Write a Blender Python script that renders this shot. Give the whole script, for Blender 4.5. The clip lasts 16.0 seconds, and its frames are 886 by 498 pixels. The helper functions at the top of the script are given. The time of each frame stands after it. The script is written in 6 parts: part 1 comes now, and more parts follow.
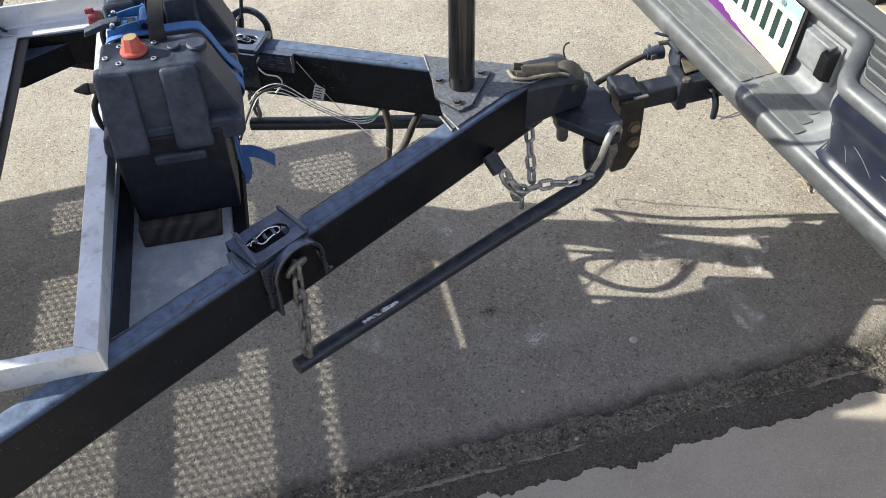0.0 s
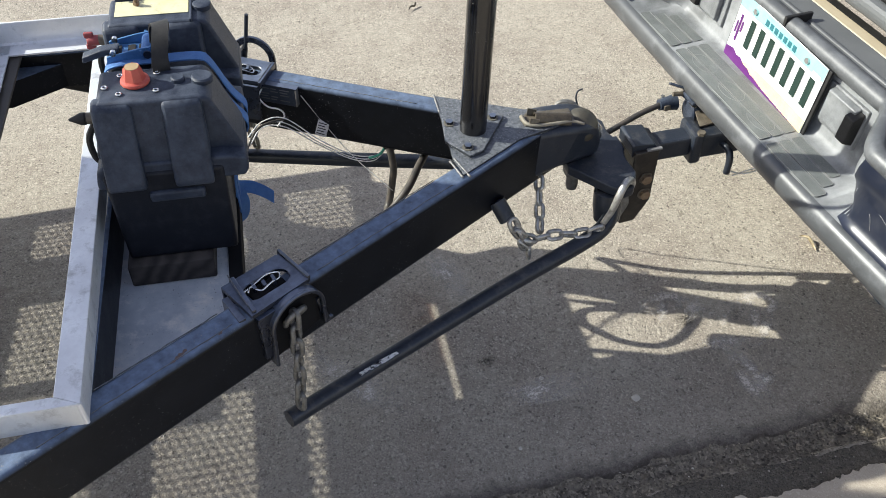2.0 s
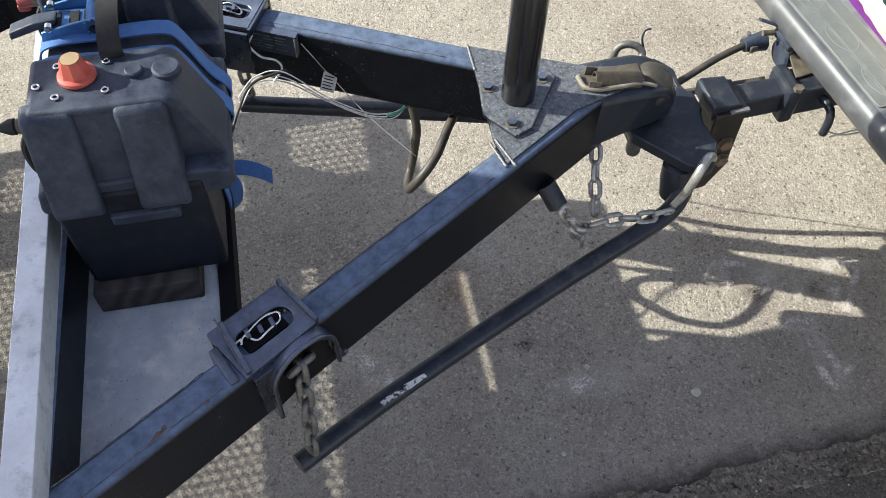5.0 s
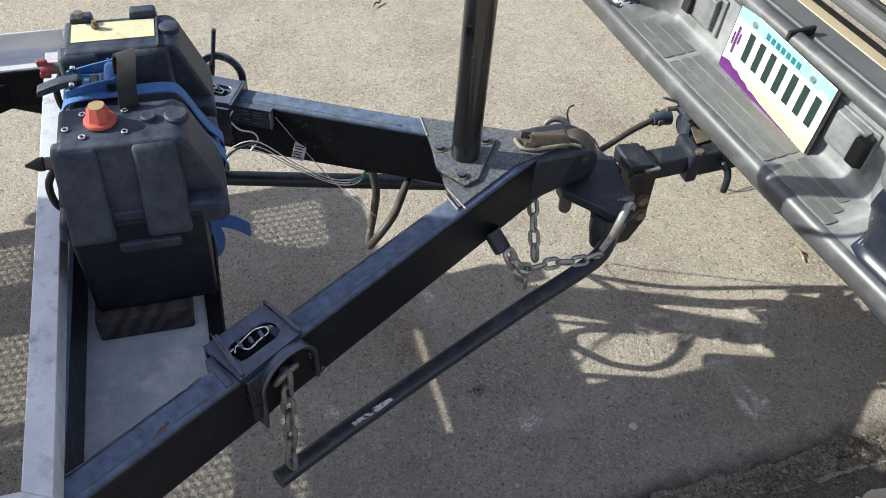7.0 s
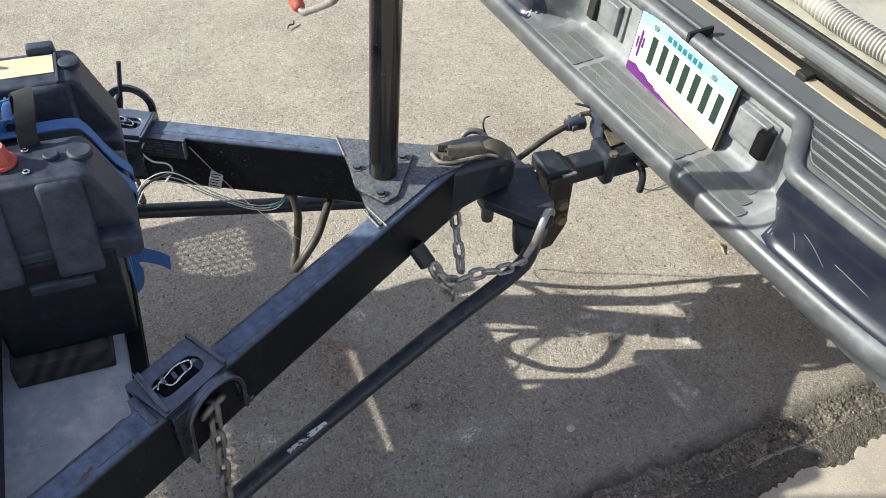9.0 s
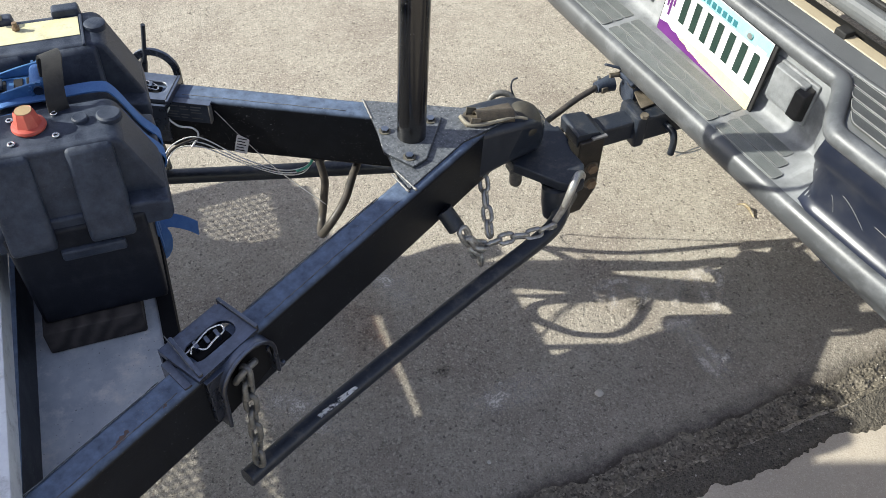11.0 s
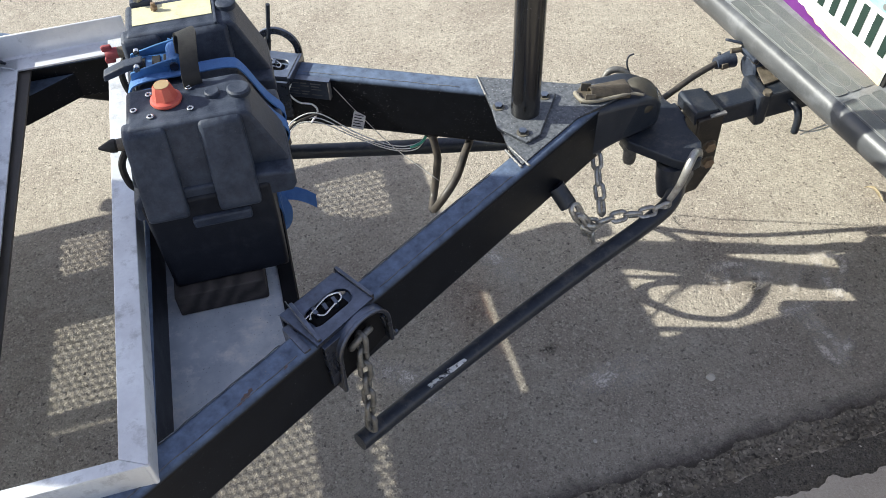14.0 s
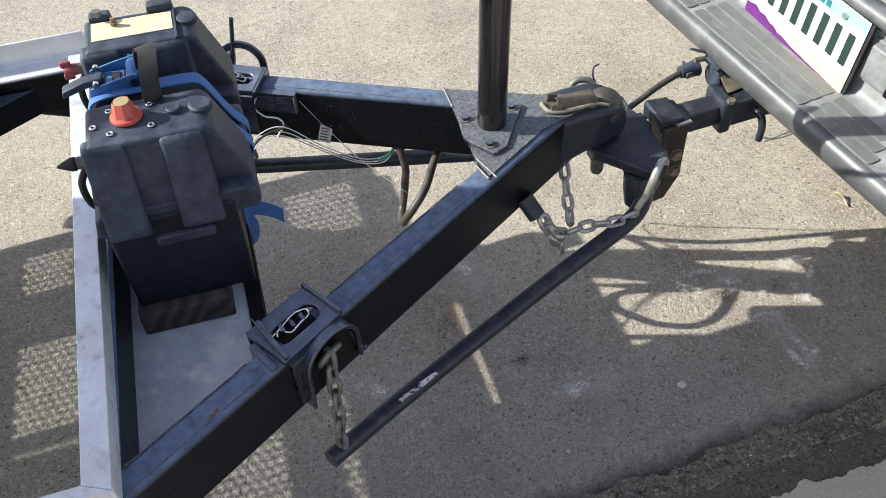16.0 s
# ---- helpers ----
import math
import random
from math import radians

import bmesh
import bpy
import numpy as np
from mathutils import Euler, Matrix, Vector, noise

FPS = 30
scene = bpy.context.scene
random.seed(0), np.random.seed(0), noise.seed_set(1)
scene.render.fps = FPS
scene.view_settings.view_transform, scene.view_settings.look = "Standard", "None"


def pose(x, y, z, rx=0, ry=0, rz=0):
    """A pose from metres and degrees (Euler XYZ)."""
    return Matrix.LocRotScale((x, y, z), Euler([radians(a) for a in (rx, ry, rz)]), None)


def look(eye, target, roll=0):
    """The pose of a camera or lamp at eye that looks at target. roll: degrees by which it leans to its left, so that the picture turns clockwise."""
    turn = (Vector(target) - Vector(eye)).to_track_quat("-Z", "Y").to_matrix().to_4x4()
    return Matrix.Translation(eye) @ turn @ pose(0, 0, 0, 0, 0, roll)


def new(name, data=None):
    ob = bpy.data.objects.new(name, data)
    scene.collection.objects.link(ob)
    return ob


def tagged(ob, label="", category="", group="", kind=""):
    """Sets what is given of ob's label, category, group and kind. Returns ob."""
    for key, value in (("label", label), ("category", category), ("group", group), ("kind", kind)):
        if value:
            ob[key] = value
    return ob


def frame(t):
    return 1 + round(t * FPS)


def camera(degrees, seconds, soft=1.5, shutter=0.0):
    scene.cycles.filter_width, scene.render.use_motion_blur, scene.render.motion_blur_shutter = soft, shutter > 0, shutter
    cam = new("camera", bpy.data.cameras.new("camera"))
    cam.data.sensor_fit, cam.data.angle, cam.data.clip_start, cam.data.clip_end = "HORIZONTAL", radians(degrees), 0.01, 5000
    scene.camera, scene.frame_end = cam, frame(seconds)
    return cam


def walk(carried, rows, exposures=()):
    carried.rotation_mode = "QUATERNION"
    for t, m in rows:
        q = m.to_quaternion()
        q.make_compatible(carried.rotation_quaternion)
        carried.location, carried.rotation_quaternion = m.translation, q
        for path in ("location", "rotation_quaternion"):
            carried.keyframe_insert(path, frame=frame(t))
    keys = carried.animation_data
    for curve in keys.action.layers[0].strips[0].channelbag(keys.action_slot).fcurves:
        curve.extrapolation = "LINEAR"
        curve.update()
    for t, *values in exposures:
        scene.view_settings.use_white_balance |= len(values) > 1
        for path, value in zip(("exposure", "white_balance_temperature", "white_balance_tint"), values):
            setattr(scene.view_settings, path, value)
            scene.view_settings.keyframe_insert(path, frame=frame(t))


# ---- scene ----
TRUE = 0.92            # the plan below is drawn a little large: everything is brought to its true size by this
cam = camera(56.4, 16.0, soft=0.55)
PATH = [
    (0, (-0.582, -1.458, 1.781), (-0.127, -0.187, 0.306), -5.5),
    (0.5, (-0.576, -1.456, 1.78), (-0.1, -0.183, 0.313), -5.5),
    (1, (-0.552, -1.471, 1.792), (-0.064, -0.143, 0.378), -8.6),
    (1.5, (-0.56, -1.461, 1.791), (-0.045, -0.133, 0.388), -6.1),
    (2, (-0.599, -1.351, 1.761), (-0.077, -0.06, 0.325), -1.3),
    (2.5, (-0.653, -1.194, 1.766), (-0.063, 0.026, 0.295), 0.7),
    (3, (-0.642, -1.104, 1.765), (0.035, 0.053, 0.282), 0.1),
    (3.5, (-0.511, -1.017, 1.72), (0.116, 0.088, 0.175), -0.7),
    (4, (-0.327, -0.913, 1.675), (0.087, 0.097, -0.001), 1.9),
    (4.5, (-0.367, -0.886, 1.695), (-0.008, 0.142, 0.018), -0.9),
    (4.7, (-0.413, -0.901, 1.694), (-0.052, 0.128, 0.017), -2.2),
    (6.8, (-0.602, -1.158, 1.756), (-0.007, 0.049, 0.276), 0.5),
    (7, (-0.614, -1.161, 1.757), (0.004, 0.043, 0.284), 1.3),
    (7.5, (-0.629, -1.177, 1.744), (0.004, 0.036, 0.285), 1.6),
    (8, (-0.619, -1.165, 1.75), (0.004, 0.048, 0.287), 0.7),
    (8.5, (-0.589, -1.17, 1.76), (0.115, 0.014, 0.31), 0.2),
    (8.7, (-0.586, -1.177, 1.764), (0.167, -0.013, 0.323), 1.6),
    (10.8, (-0.608, -1.152, 1.74), (0.145, -0.063, 0.242), 2.5),
    (11, (-0.605, -1.156, 1.744), (0.089, -0.03, 0.244), 0.2),
    (11.5, (-0.617, -1.156, 1.723), (-0.01, 0.02, 0.223), -2.8),
    (12, (-0.625, -1.168, 1.738), (-0.144, 0.055, 0.23), -6.6),
    (12.5, (-0.634, -1.177, 1.742), (-0.22, 0.067, 0.231), -7.8),
    (13, (-0.626, -1.163, 1.735), (-0.197, 0.073, 0.223), -7.1),
    (13.5, (-0.634, -1.161, 1.74), (-0.177, 0.06, 0.223), -6.3),
    (14, (-0.629, -1.168, 1.744), (-0.169, 0.053, 0.227), -6.9),
    (14.5, (-0.622, -1.167, 1.742), (-0.165, 0.061, 0.231), -6.9),
    (15, (-0.639, -1.166, 1.735), (-0.155, 0.051, 0.223), -5.6),
    (15.5, (-0.624, -1.165, 1.732), (-0.127, 0.051, 0.224), -6.2),
    (16, (-0.614, -1.163, 1.742), (-0.091, 0.044, 0.235), -5.8),
]
walk(cam, [(t, look(Vector(eye) * TRUE, Vector(target) * TRUE, roll)) for t, eye, target, roll in PATH],
     exposures=[(0, 1.07), (0.5, 1.04), (1, 0.98), (1.5, 0.93), (2, 0.99), (2.5, 1.07), (3, 1.0), (3.5, 0.96), (4, 1.07), (4.5, 1.15), (7, 0.85), (7.5, 0.86), (8, 0.90), (8.5, 0.94), (11, 0.99), (12, 1.06), (13.5, 1.08), (16, 1.10)])

# ---- light ----
SUN_AZ, SUN_EL = 149.0, 32.7          # where the sun stands, degrees from +x and above the ground
world = bpy.data.worlds.new("sky")
scene.world = world
world.use_nodes = True
wn = world.node_tree
sky = wn.nodes.new("ShaderNodeTexSky")
sky.sky_type, sky.sun_disc = "NISHITA", False
sky.sun_elevation, sky.sun_rotation = radians(SUN_EL), radians(90 - SUN_AZ)
wn.nodes["Background"].inputs["Strength"].default_value = 0.113
haze = wn.nodes.new("ShaderNodeHueSaturation")          # a hazy, paler sky
haze.inputs["Saturation"].default_value, haze.inputs["Hue"].default_value = 0.66, 0.518
wn.links.new(sky.outputs["Color"], haze.inputs["Color"])
wn.links.new(haze.outputs["Color"], wn.nodes["Background"].inputs["Color"])
sun = new("sun", bpy.data.lights.new("sun", "SUN"))
sun.data.energy, sun.data.angle, sun.data.color = 4.4, radians(0.5), (0.955, 0.955, 0.87)
ca, sa, ce, se = math.cos(radians(SUN_AZ)), math.sin(radians(SUN_AZ)), math.cos(radians(SUN_EL)), math.sin(radians(SUN_EL))
sun.matrix_world = look((ca * ce * 30, sa * ce * 30, se * 30), (0, 0, 0))


# ---- materials ----
def material(name, base, rough=0.5, metal=0.0, alt=None, scale=40.0, amount=0.5, fine=300.0, fine_amount=0.25, bump=0.15, bump_scale=None,
             dust_sheen=None, dust_sheen_scale=12.0, dust_sheen_from=0.5, dust_sheen_to=0.75, rough_var=0.12, coat=0.0, upward=0.0, speck=None, speck_at=0.69):
    """Base colour with two scales of variation, dusty, worn or painted sky-sheen patches, rough relief."""
    m = bpy.data.materials.new(name)
    m.use_nodes = True
    n, l = m.node_tree.nodes, m.node_tree.links
    b = n["Principled BSDF"]
    tc = n.new("ShaderNodeTexCoord")

    def tex(sc, det=4.0, ro=0.6):
        t = n.new("ShaderNodeTexNoise")
        t.inputs["Scale"].default_value, t.inputs["Detail"].default_value, t.inputs["Roughness"].default_value = sc, det, ro
        l.new(tc.outputs["Object"], t.inputs["Vector"])
        return t

    def ramp(src, lo, hi):
        r = n.new("ShaderNodeMapRange")
        r.inputs["From Min"].default_value, r.inputs["From Max"].default_value = lo, hi
        l.new(src, r.inputs["Value"])
        return r.outputs["Result"]

    def mix(fac, a, bcol):
        x = n.new("ShaderNodeMix")
        x.data_type = "RGBA"
        l.new(fac, x.inputs[0])
        for sock, v in ((x.inputs[6], a), (x.inputs[7], bcol)):
            if isinstance(v, tuple):
                sock.default_value = (*v, 1)
            else:
                l.new(v, sock)
        return x.outputs[2]

    alt = alt or tuple(min(1.0, c * 1.5 + 0.004) for c in base)
    big, small = tex(scale), tex(fine, 3.0, 0.7)
    f1 = n.new("ShaderNodeMath"); f1.operation = "MULTIPLY"
    l.new(ramp(big.outputs["Fac"], 0.35, 0.65), f1.inputs[0]); f1.inputs[1].default_value = amount
    col = mix(f1.outputs[0], base, alt)
    f2 = n.new("ShaderNodeMath"); f2.operation = "MULTIPLY"
    l.new(ramp(small.outputs["Fac"], 0.45, 0.7), f2.inputs[0]); f2.inputs[1].default_value = fine_amount
    col = mix(f2.outputs[0], col, alt)
    ro = n.new("ShaderNodeMath"); ro.operation = "MULTIPLY_ADD"
    l.new(big.outputs["Fac"], ro.inputs[0]); ro.inputs[1].default_value, ro.inputs[2].default_value = rough_var * 2, rough - rough_var
    rsock = ro.outputs[0]
    if dust_sheen:
        d = tex(dust_sheen_scale, 8.0, 0.72)
        df = ramp(d.outputs["Fac"], dust_sheen_from, dust_sheen_to)
        if upward:                 # dusty patches on what faces up; on black paints they paint sky sheen
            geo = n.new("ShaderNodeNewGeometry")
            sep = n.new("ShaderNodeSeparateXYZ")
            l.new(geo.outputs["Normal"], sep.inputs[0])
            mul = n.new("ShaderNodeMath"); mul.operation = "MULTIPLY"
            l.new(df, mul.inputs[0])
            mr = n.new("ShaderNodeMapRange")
            for key, v in (("From Min", 0.3), ("From Max", 0.9), ("To Min", 1.0 - upward), ("To Max", 1.0)):
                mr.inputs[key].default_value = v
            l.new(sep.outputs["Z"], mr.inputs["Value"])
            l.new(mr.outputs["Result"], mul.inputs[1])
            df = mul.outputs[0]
        col = mix(df, col, dust_sheen)
        rr = n.new("ShaderNodeMath"); rr.operation = "MULTIPLY_ADD"
        l.new(df, rr.inputs[0]); rr.inputs[1].default_value = 0.25
        l.new(rsock, rr.inputs[2]); rsock = rr.outputs[0]
    if speck:                  # chips and dry splashes
        sp, wh = tex(260.0, 2.0, 0.5), tex(9.0, 3.0, 0.6)
        both = n.new("ShaderNodeMath"); both.operation = "MULTIPLY"
        l.new(ramp(sp.outputs["Fac"], speck_at, speck_at + 0.03), both.inputs[0])
        l.new(ramp(wh.outputs["Fac"], 0.40, 0.60), both.inputs[1])
        col = mix(both.outputs[0], col, speck)
    l.new(col, b.inputs["Base Color"])
    l.new(rsock, b.inputs["Roughness"])
    b.inputs["Metallic"].default_value = metal
    b.inputs["Coat Weight"].default_value = coat
    if bump:
        bt = tex(bump_scale or fine, 4.0, 0.65)
        bn = n.new("ShaderNodeBump")
        bn.inputs["Strength"].default_value, bn.inputs["Distance"].default_value = bump, 0.002
        l.new(bt.outputs["Fac"], bn.inputs["Height"])
        l.new(bn.outputs["Normal"], b.inputs["Normal"])
    return m


def ground_material(name, base, dark, light, stone=240.0, bump=0.85, stain=None, margin=None, contrast=1.0):
    """Worn asphalt or concrete: stones in a binder, pits, wide stains."""
    m = bpy.data.materials.new(name)
    m.use_nodes = True
    n, l = m.node_tree.nodes, m.node_tree.links
    b = n["Principled BSDF"]
    tc = n.new("ShaderNodeTexCoord")

    def node(kind, **kw):
        t = n.new(kind)
        for k, v in kw.items():
            t.inputs[k].default_value = v
        if "Vector" in t.inputs and kind.startswith("ShaderNodeTex"):
            l.new(tc.outputs["Object"], t.inputs["Vector"])
        return t

    def rng(src, a, c, lo=0.0, hi=1.0):
        r = node("ShaderNodeMapRange")
        for key, v in (("From Min", a), ("From Max", c), ("To Min", lo), ("To Max", hi)):
            r.inputs[key].default_value = v
        l.new(src, r.inputs["Value"])
        return r.outputs["Result"]

    def mix(fac, a, c):
        x = n.new("ShaderNodeMix")
        x.data_type = "RGBA"
        l.new(fac, x.inputs[0])
        for sock, v in ((x.inputs[6], a), (x.inputs[7], c)):
            if isinstance(v, tuple):
                sock.default_value = (*v, 1)
            else:
                l.new(v, sock)
        return x.outputs[2]

    vor = node("ShaderNodeTexVoronoi", Scale=stone)
    sep = n.new("ShaderNodeSeparateColor")
    l.new(vor.outputs["Color"], sep.inputs["Color"])
    mid = node("ShaderNodeTexNoise", Scale=24.0, Detail=7.0, Roughness=0.72)
    wide = node("ShaderNodeTexNoise", Scale=2.6, Detail=6.0, Roughness=0.62)
    pits = node("ShaderNodeTexNoise", Scale=stone * 0.45, Detail=2.0, Roughness=0.5)
    drag = n.new("ShaderNodeMapping")
    drag.inputs["Rotation"].default_value = (0, 0, 0.55)
    drag.inputs["Scale"].default_value = (1.0, 3.2, 1.0)
    l.new(tc.outputs["Object"], drag.inputs["Vector"])
    smear = node("ShaderNodeTexNoise", Scale=4.5, Detail=5.0, Roughness=0.6)
    l.new(drag.outputs["Vector"], smear.inputs["Vector"])
    col = mix(rng(mid.outputs["Fac"], 0.30, 0.70, 0.0, 0.55), base, light)
    col = mix(rng(wide.outputs["Fac"], 0.44, 0.66, 0.0, 0.70), col, stain or dark)
    col = mix(rng(smear.outputs["Fac"], 0.60, 0.72, 0.0, 0.35), col, light)
    col = mix(rng(sep.outputs["Red"], 0.84, 0.97, 0.0, 0.75), col, light)
    col = mix(rng(sep.outputs["Green"], 0.74, 1.0, 0.0, 0.42), col, dark)
    col = mix(rng(pits.outputs["Fac"], 0.64, 0.71, 0.0, 0.75), col, dark)
    tiny = node("ShaderNodeTexVoronoi", Scale=stone * 2.1)
    sep2 = n.new("ShaderNodeSeparateColor")
    l.new(tiny.outputs["Color"], sep2.inputs["Color"])
    col = mix(rng(sep2.outputs["Red"], 0.60, 1.0, 0.0, 0.40 * contrast), col, dark)
    col = mix(rng(sep2.outputs["Blue"], 0.86, 1.0, 0.0, 0.9), col, light)
    if margin:                        # gutter dirt thinning out over the asphalt, plus a wider darkening towards the gutter
        dot = n.new("ShaderNodeVectorMath"); dot.operation = "DOT_PRODUCT"
        l.new(tc.outputs["Object"], dot.inputs[0]); dot.inputs[1].default_value = (0.163, 0.987, 0.0)
        warp = node("ShaderNodeTexNoise", Scale=16.0, Detail=9.0, Roughness=0.8)
        sway = n.new("ShaderNodeMath"); sway.operation = "MULTIPLY_ADD"
        l.new(warp.outputs["Fac"], sway.inputs[0]); sway.inputs[1].default_value = 0.16
        l.new(dot.outputs["Value"], sway.inputs[2])
        col = mix(rng(sway.outputs[0], margin[0] + 0.10, margin[0] + 0.52, 0.42, 0.0), col, margin[3])
        col = mix(rng(sway.outputs[0], margin[0] + 0.08, margin[1] + 0.08, 0.85, 0.0), col, margin[2])
    l.new(col, b.inputs["Base Color"])
    b.inputs["Roughness"].default_value = 0.9
    b.inputs["Specular IOR Level"].default_value = 0.25
    add = n.new("ShaderNodeMath"); add.operation = "ADD"
    lump = node("ShaderNodeTexNoise", Scale=stone * 0.28, Detail=3.0, Roughness=0.55)
    l.new(rng(vor.outputs["Distance"], 0.0, 0.6, 1.0, 0.0), add.inputs[0])
    l.new(rng(pits.outputs["Fac"], 0.62, 0.74, 0.9, 0.0), add.inputs[1])
    both = n.new("ShaderNodeMath"); both.operation = "MULTIPLY_ADD"
    l.new(lump.outputs["Fac"], both.inputs[0]); both.inputs[1].default_value = 3.0
    l.new(add.outputs[0], both.inputs[2])
    bn = n.new("ShaderNodeBump")
    bn.inputs["Strength"].default_value, bn.inputs["Distance"].default_value = bump, 0.003
    l.new(both.outputs[0], bn.inputs["Height"])
    l.new(bn.outputs["Normal"], b.inputs["Normal"])
    return m


ASPHALT = ground_material("old_asphalt", (0.294, 0.265, 0.217), (0.062, 0.053, 0.048), (0.49, 0.44, 0.365), stone=175.0, bump=0.36, stain=(0.235, 0.198, 0.164), margin=(-0.580, -0.520, (0.058, 0.050, 0.043), (0.125, 0.107, 0.090)))
DIRT = ground_material("gutter_clumps", (0.118, 0.102, 0.080), (0.020, 0.018, 0.016), (0.27, 0.235, 0.185), stone=105.0, bump=1.0, contrast=1.6)
DIRT_DARK = ground_material("gutter_silt", (0.085, 0.075, 0.060), (0.022, 0.020, 0.018), (0.16, 0.14, 0.112), stone=170.0, bump=0.7, stain=(0.078, 0.070, 0.058))
DIRT_PALE = ground_material("gutter_crust", (0.235, 0.205, 0.165), (0.07, 0.06, 0.052), (0.33, 0.29, 0.235), stone=120.0, bump=0.8)
CONCRETE = ground_material("concrete", (0.42, 0.366, 0.295), (0.32, 0.275, 0.22), (0.47, 0.41, 0.335), stone=260.0, bump=0.2)
# blue patches on these two paints' upward faces stand for the sky's sheen
PAINT = material("black_frame_paint", (0.0032, 0.0034, 0.0042), 0.36, alt=(0.009, 0.010, 0.0125), scale=25, dust_sheen=(0.215, 0.285, 0.42), dust_sheen_scale=40, dust_sheen_from=0.06, dust_sheen_to=0.98, bump=0.10, upward=0.98, speck=(0.20, 0.205, 0.21), speck_at=0.68)
PAINT_CLEAN = material("satin_black_bracket_paint", (0.006, 0.008, 0.014), 0.28, alt=(0.015, 0.019, 0.030), scale=30, dust_sheen=(0.16, 0.20, 0.295), dust_sheen_scale=45, dust_sheen_from=0.12, dust_sheen_to=1.0, bump=0.15, upward=0.95, coat=0.45, speck=(0.16, 0.16, 0.17), speck_at=0.72)
# shade inside the hood and slot put into the colour; also black tray parts
VOID = material("black_steel_and_shade", (0.006, 0.006, 0.007), 0.8, bump=0.2)
PAINT_DUSTY = material("dusty_black_paint", (0.013, 0.016, 0.021), 0.40, alt=(0.06, 0.066, 0.074), scale=30, dust_sheen=(0.25, 0.265, 0.285), dust_sheen_scale=120, dust_sheen_from=0.32, dust_sheen_to=0.86, bump=0.3, upward=0.9, speck=(0.36, 0.36, 0.36), speck_at=0.655)
BARE = material("scraped_grey_steel", (0.16, 0.155, 0.15), 0.5, 0.3, alt=(0.3, 0.29, 0.27), scale=60, bump=0.3)
BLACK_TUBE = material("glossy_black_tube", (0.007, 0.007, 0.008), 0.2, alt=(0.018, 0.018, 0.018), scale=18, fine_amount=0.1, bump=0.03, coat=0.3, speck=(0.25, 0.25, 0.25), speck_at=0.735)
IRON = material("blued_black_steel", (0.014, 0.019, 0.029), 0.38, 0.1, alt=(0.030, 0.036, 0.047), scale=35, dust_sheen=(0.13, 0.12, 0.105), dust_sheen_scale=34, dust_sheen_from=0.5, dust_sheen_to=0.9, bump=0.2, upward=0.75, speck=(0.12, 0.115, 0.105), speck_at=0.71)
RUSTY = material("rusty_steel", (0.16, 0.10, 0.055), 0.7, 0.1, alt=(0.33, 0.25, 0.16), scale=55, bump=0.4)
TAN_STEEL = material("dusty_brown_steel", (0.085, 0.070, 0.052), 0.5, 0.2, alt=(0.21, 0.18, 0.135), scale=50, dust_sheen=(0.30, 0.27, 0.20), dust_sheen_scale=34, dust_sheen_from=0.55, dust_sheen_to=0.8, bump=0.3)
PALE_TAN = material("dusty_pale_tan_steel", (0.24, 0.215, 0.165), 0.6, 0.1, alt=(0.12, 0.105, 0.08), scale=45, dust_sheen=(0.38, 0.35, 0.275), dust_sheen_scale=40, dust_sheen_from=0.5, dust_sheen_to=0.8, bump=0.3)
ZINC = material("galvanised_steel", (0.50, 0.49, 0.46), 0.38, 0.7, alt=(0.26, 0.25, 0.225), scale=90, dust_sheen=(0.16, 0.135, 0.10), dust_sheen_scale=60, dust_sheen_from=0.52, dust_sheen_to=0.78, bump=0.25)
OLD_ZINC = material("dusty_old_zinc", (0.21, 0.205, 0.19), 0.45, 0.5, alt=(0.07, 0.068, 0.064), scale=90, dust_sheen=(0.12, 0.105, 0.08), dust_sheen_scale=60, dust_sheen_from=0.5, dust_sheen_to=0.8, bump=0.25)
CHROME = material("bright_steel", (0.62, 0.62, 0.6), 0.2, 1.0, scale=60, bump=0.05)
ALU = material("mill_aluminium", (0.72, 0.745, 0.75), 0.42, 0.35, alt=(0.55, 0.56, 0.58), scale=11, amount=0.8, fine=150, fine_amount=0.4, dust_sheen=(0.30, 0.30, 0.30), dust_sheen_scale=24, dust_sheen_from=0.52, dust_sheen_to=0.75, bump=0.12)
# a paler copy of ALU for the far rail and the corner weld
ALU_BRIGHT = material("paler_aluminium", (0.82, 0.825, 0.83), 0.36, 0.35, alt=(0.64, 0.65, 0.67), scale=11, amount=0.7, fine=150, fine_amount=0.25, dust_sheen=(0.42, 0.42, 0.42), dust_sheen_scale=24, dust_sheen_from=0.56, dust_sheen_to=0.8, bump=0.06)
PLASTIC = material("black_moulded_plastic", (0.0115, 0.0165, 0.0295), 0.46, alt=(0.030, 0.041, 0.062), scale=22, fine=500, dust_sheen=(0.11, 0.128, 0.165), dust_sheen_scale=30, dust_sheen_from=0.36, dust_sheen_to=0.95, bump=0.3, upward=0.45, speck=(0.05, 0.055, 0.065), speck_at=0.70)
CASE_BLACK = material("black_battery_case", (0.0055, 0.0070, 0.0115), 0.5, alt=(0.011, 0.0135, 0.020), scale=18, fine=500, dust_sheen=(0.05, 0.056, 0.07), dust_sheen_scale=30, dust_sheen_from=0.5, dust_sheen_to=1.0, bump=0.25, upward=0.3)
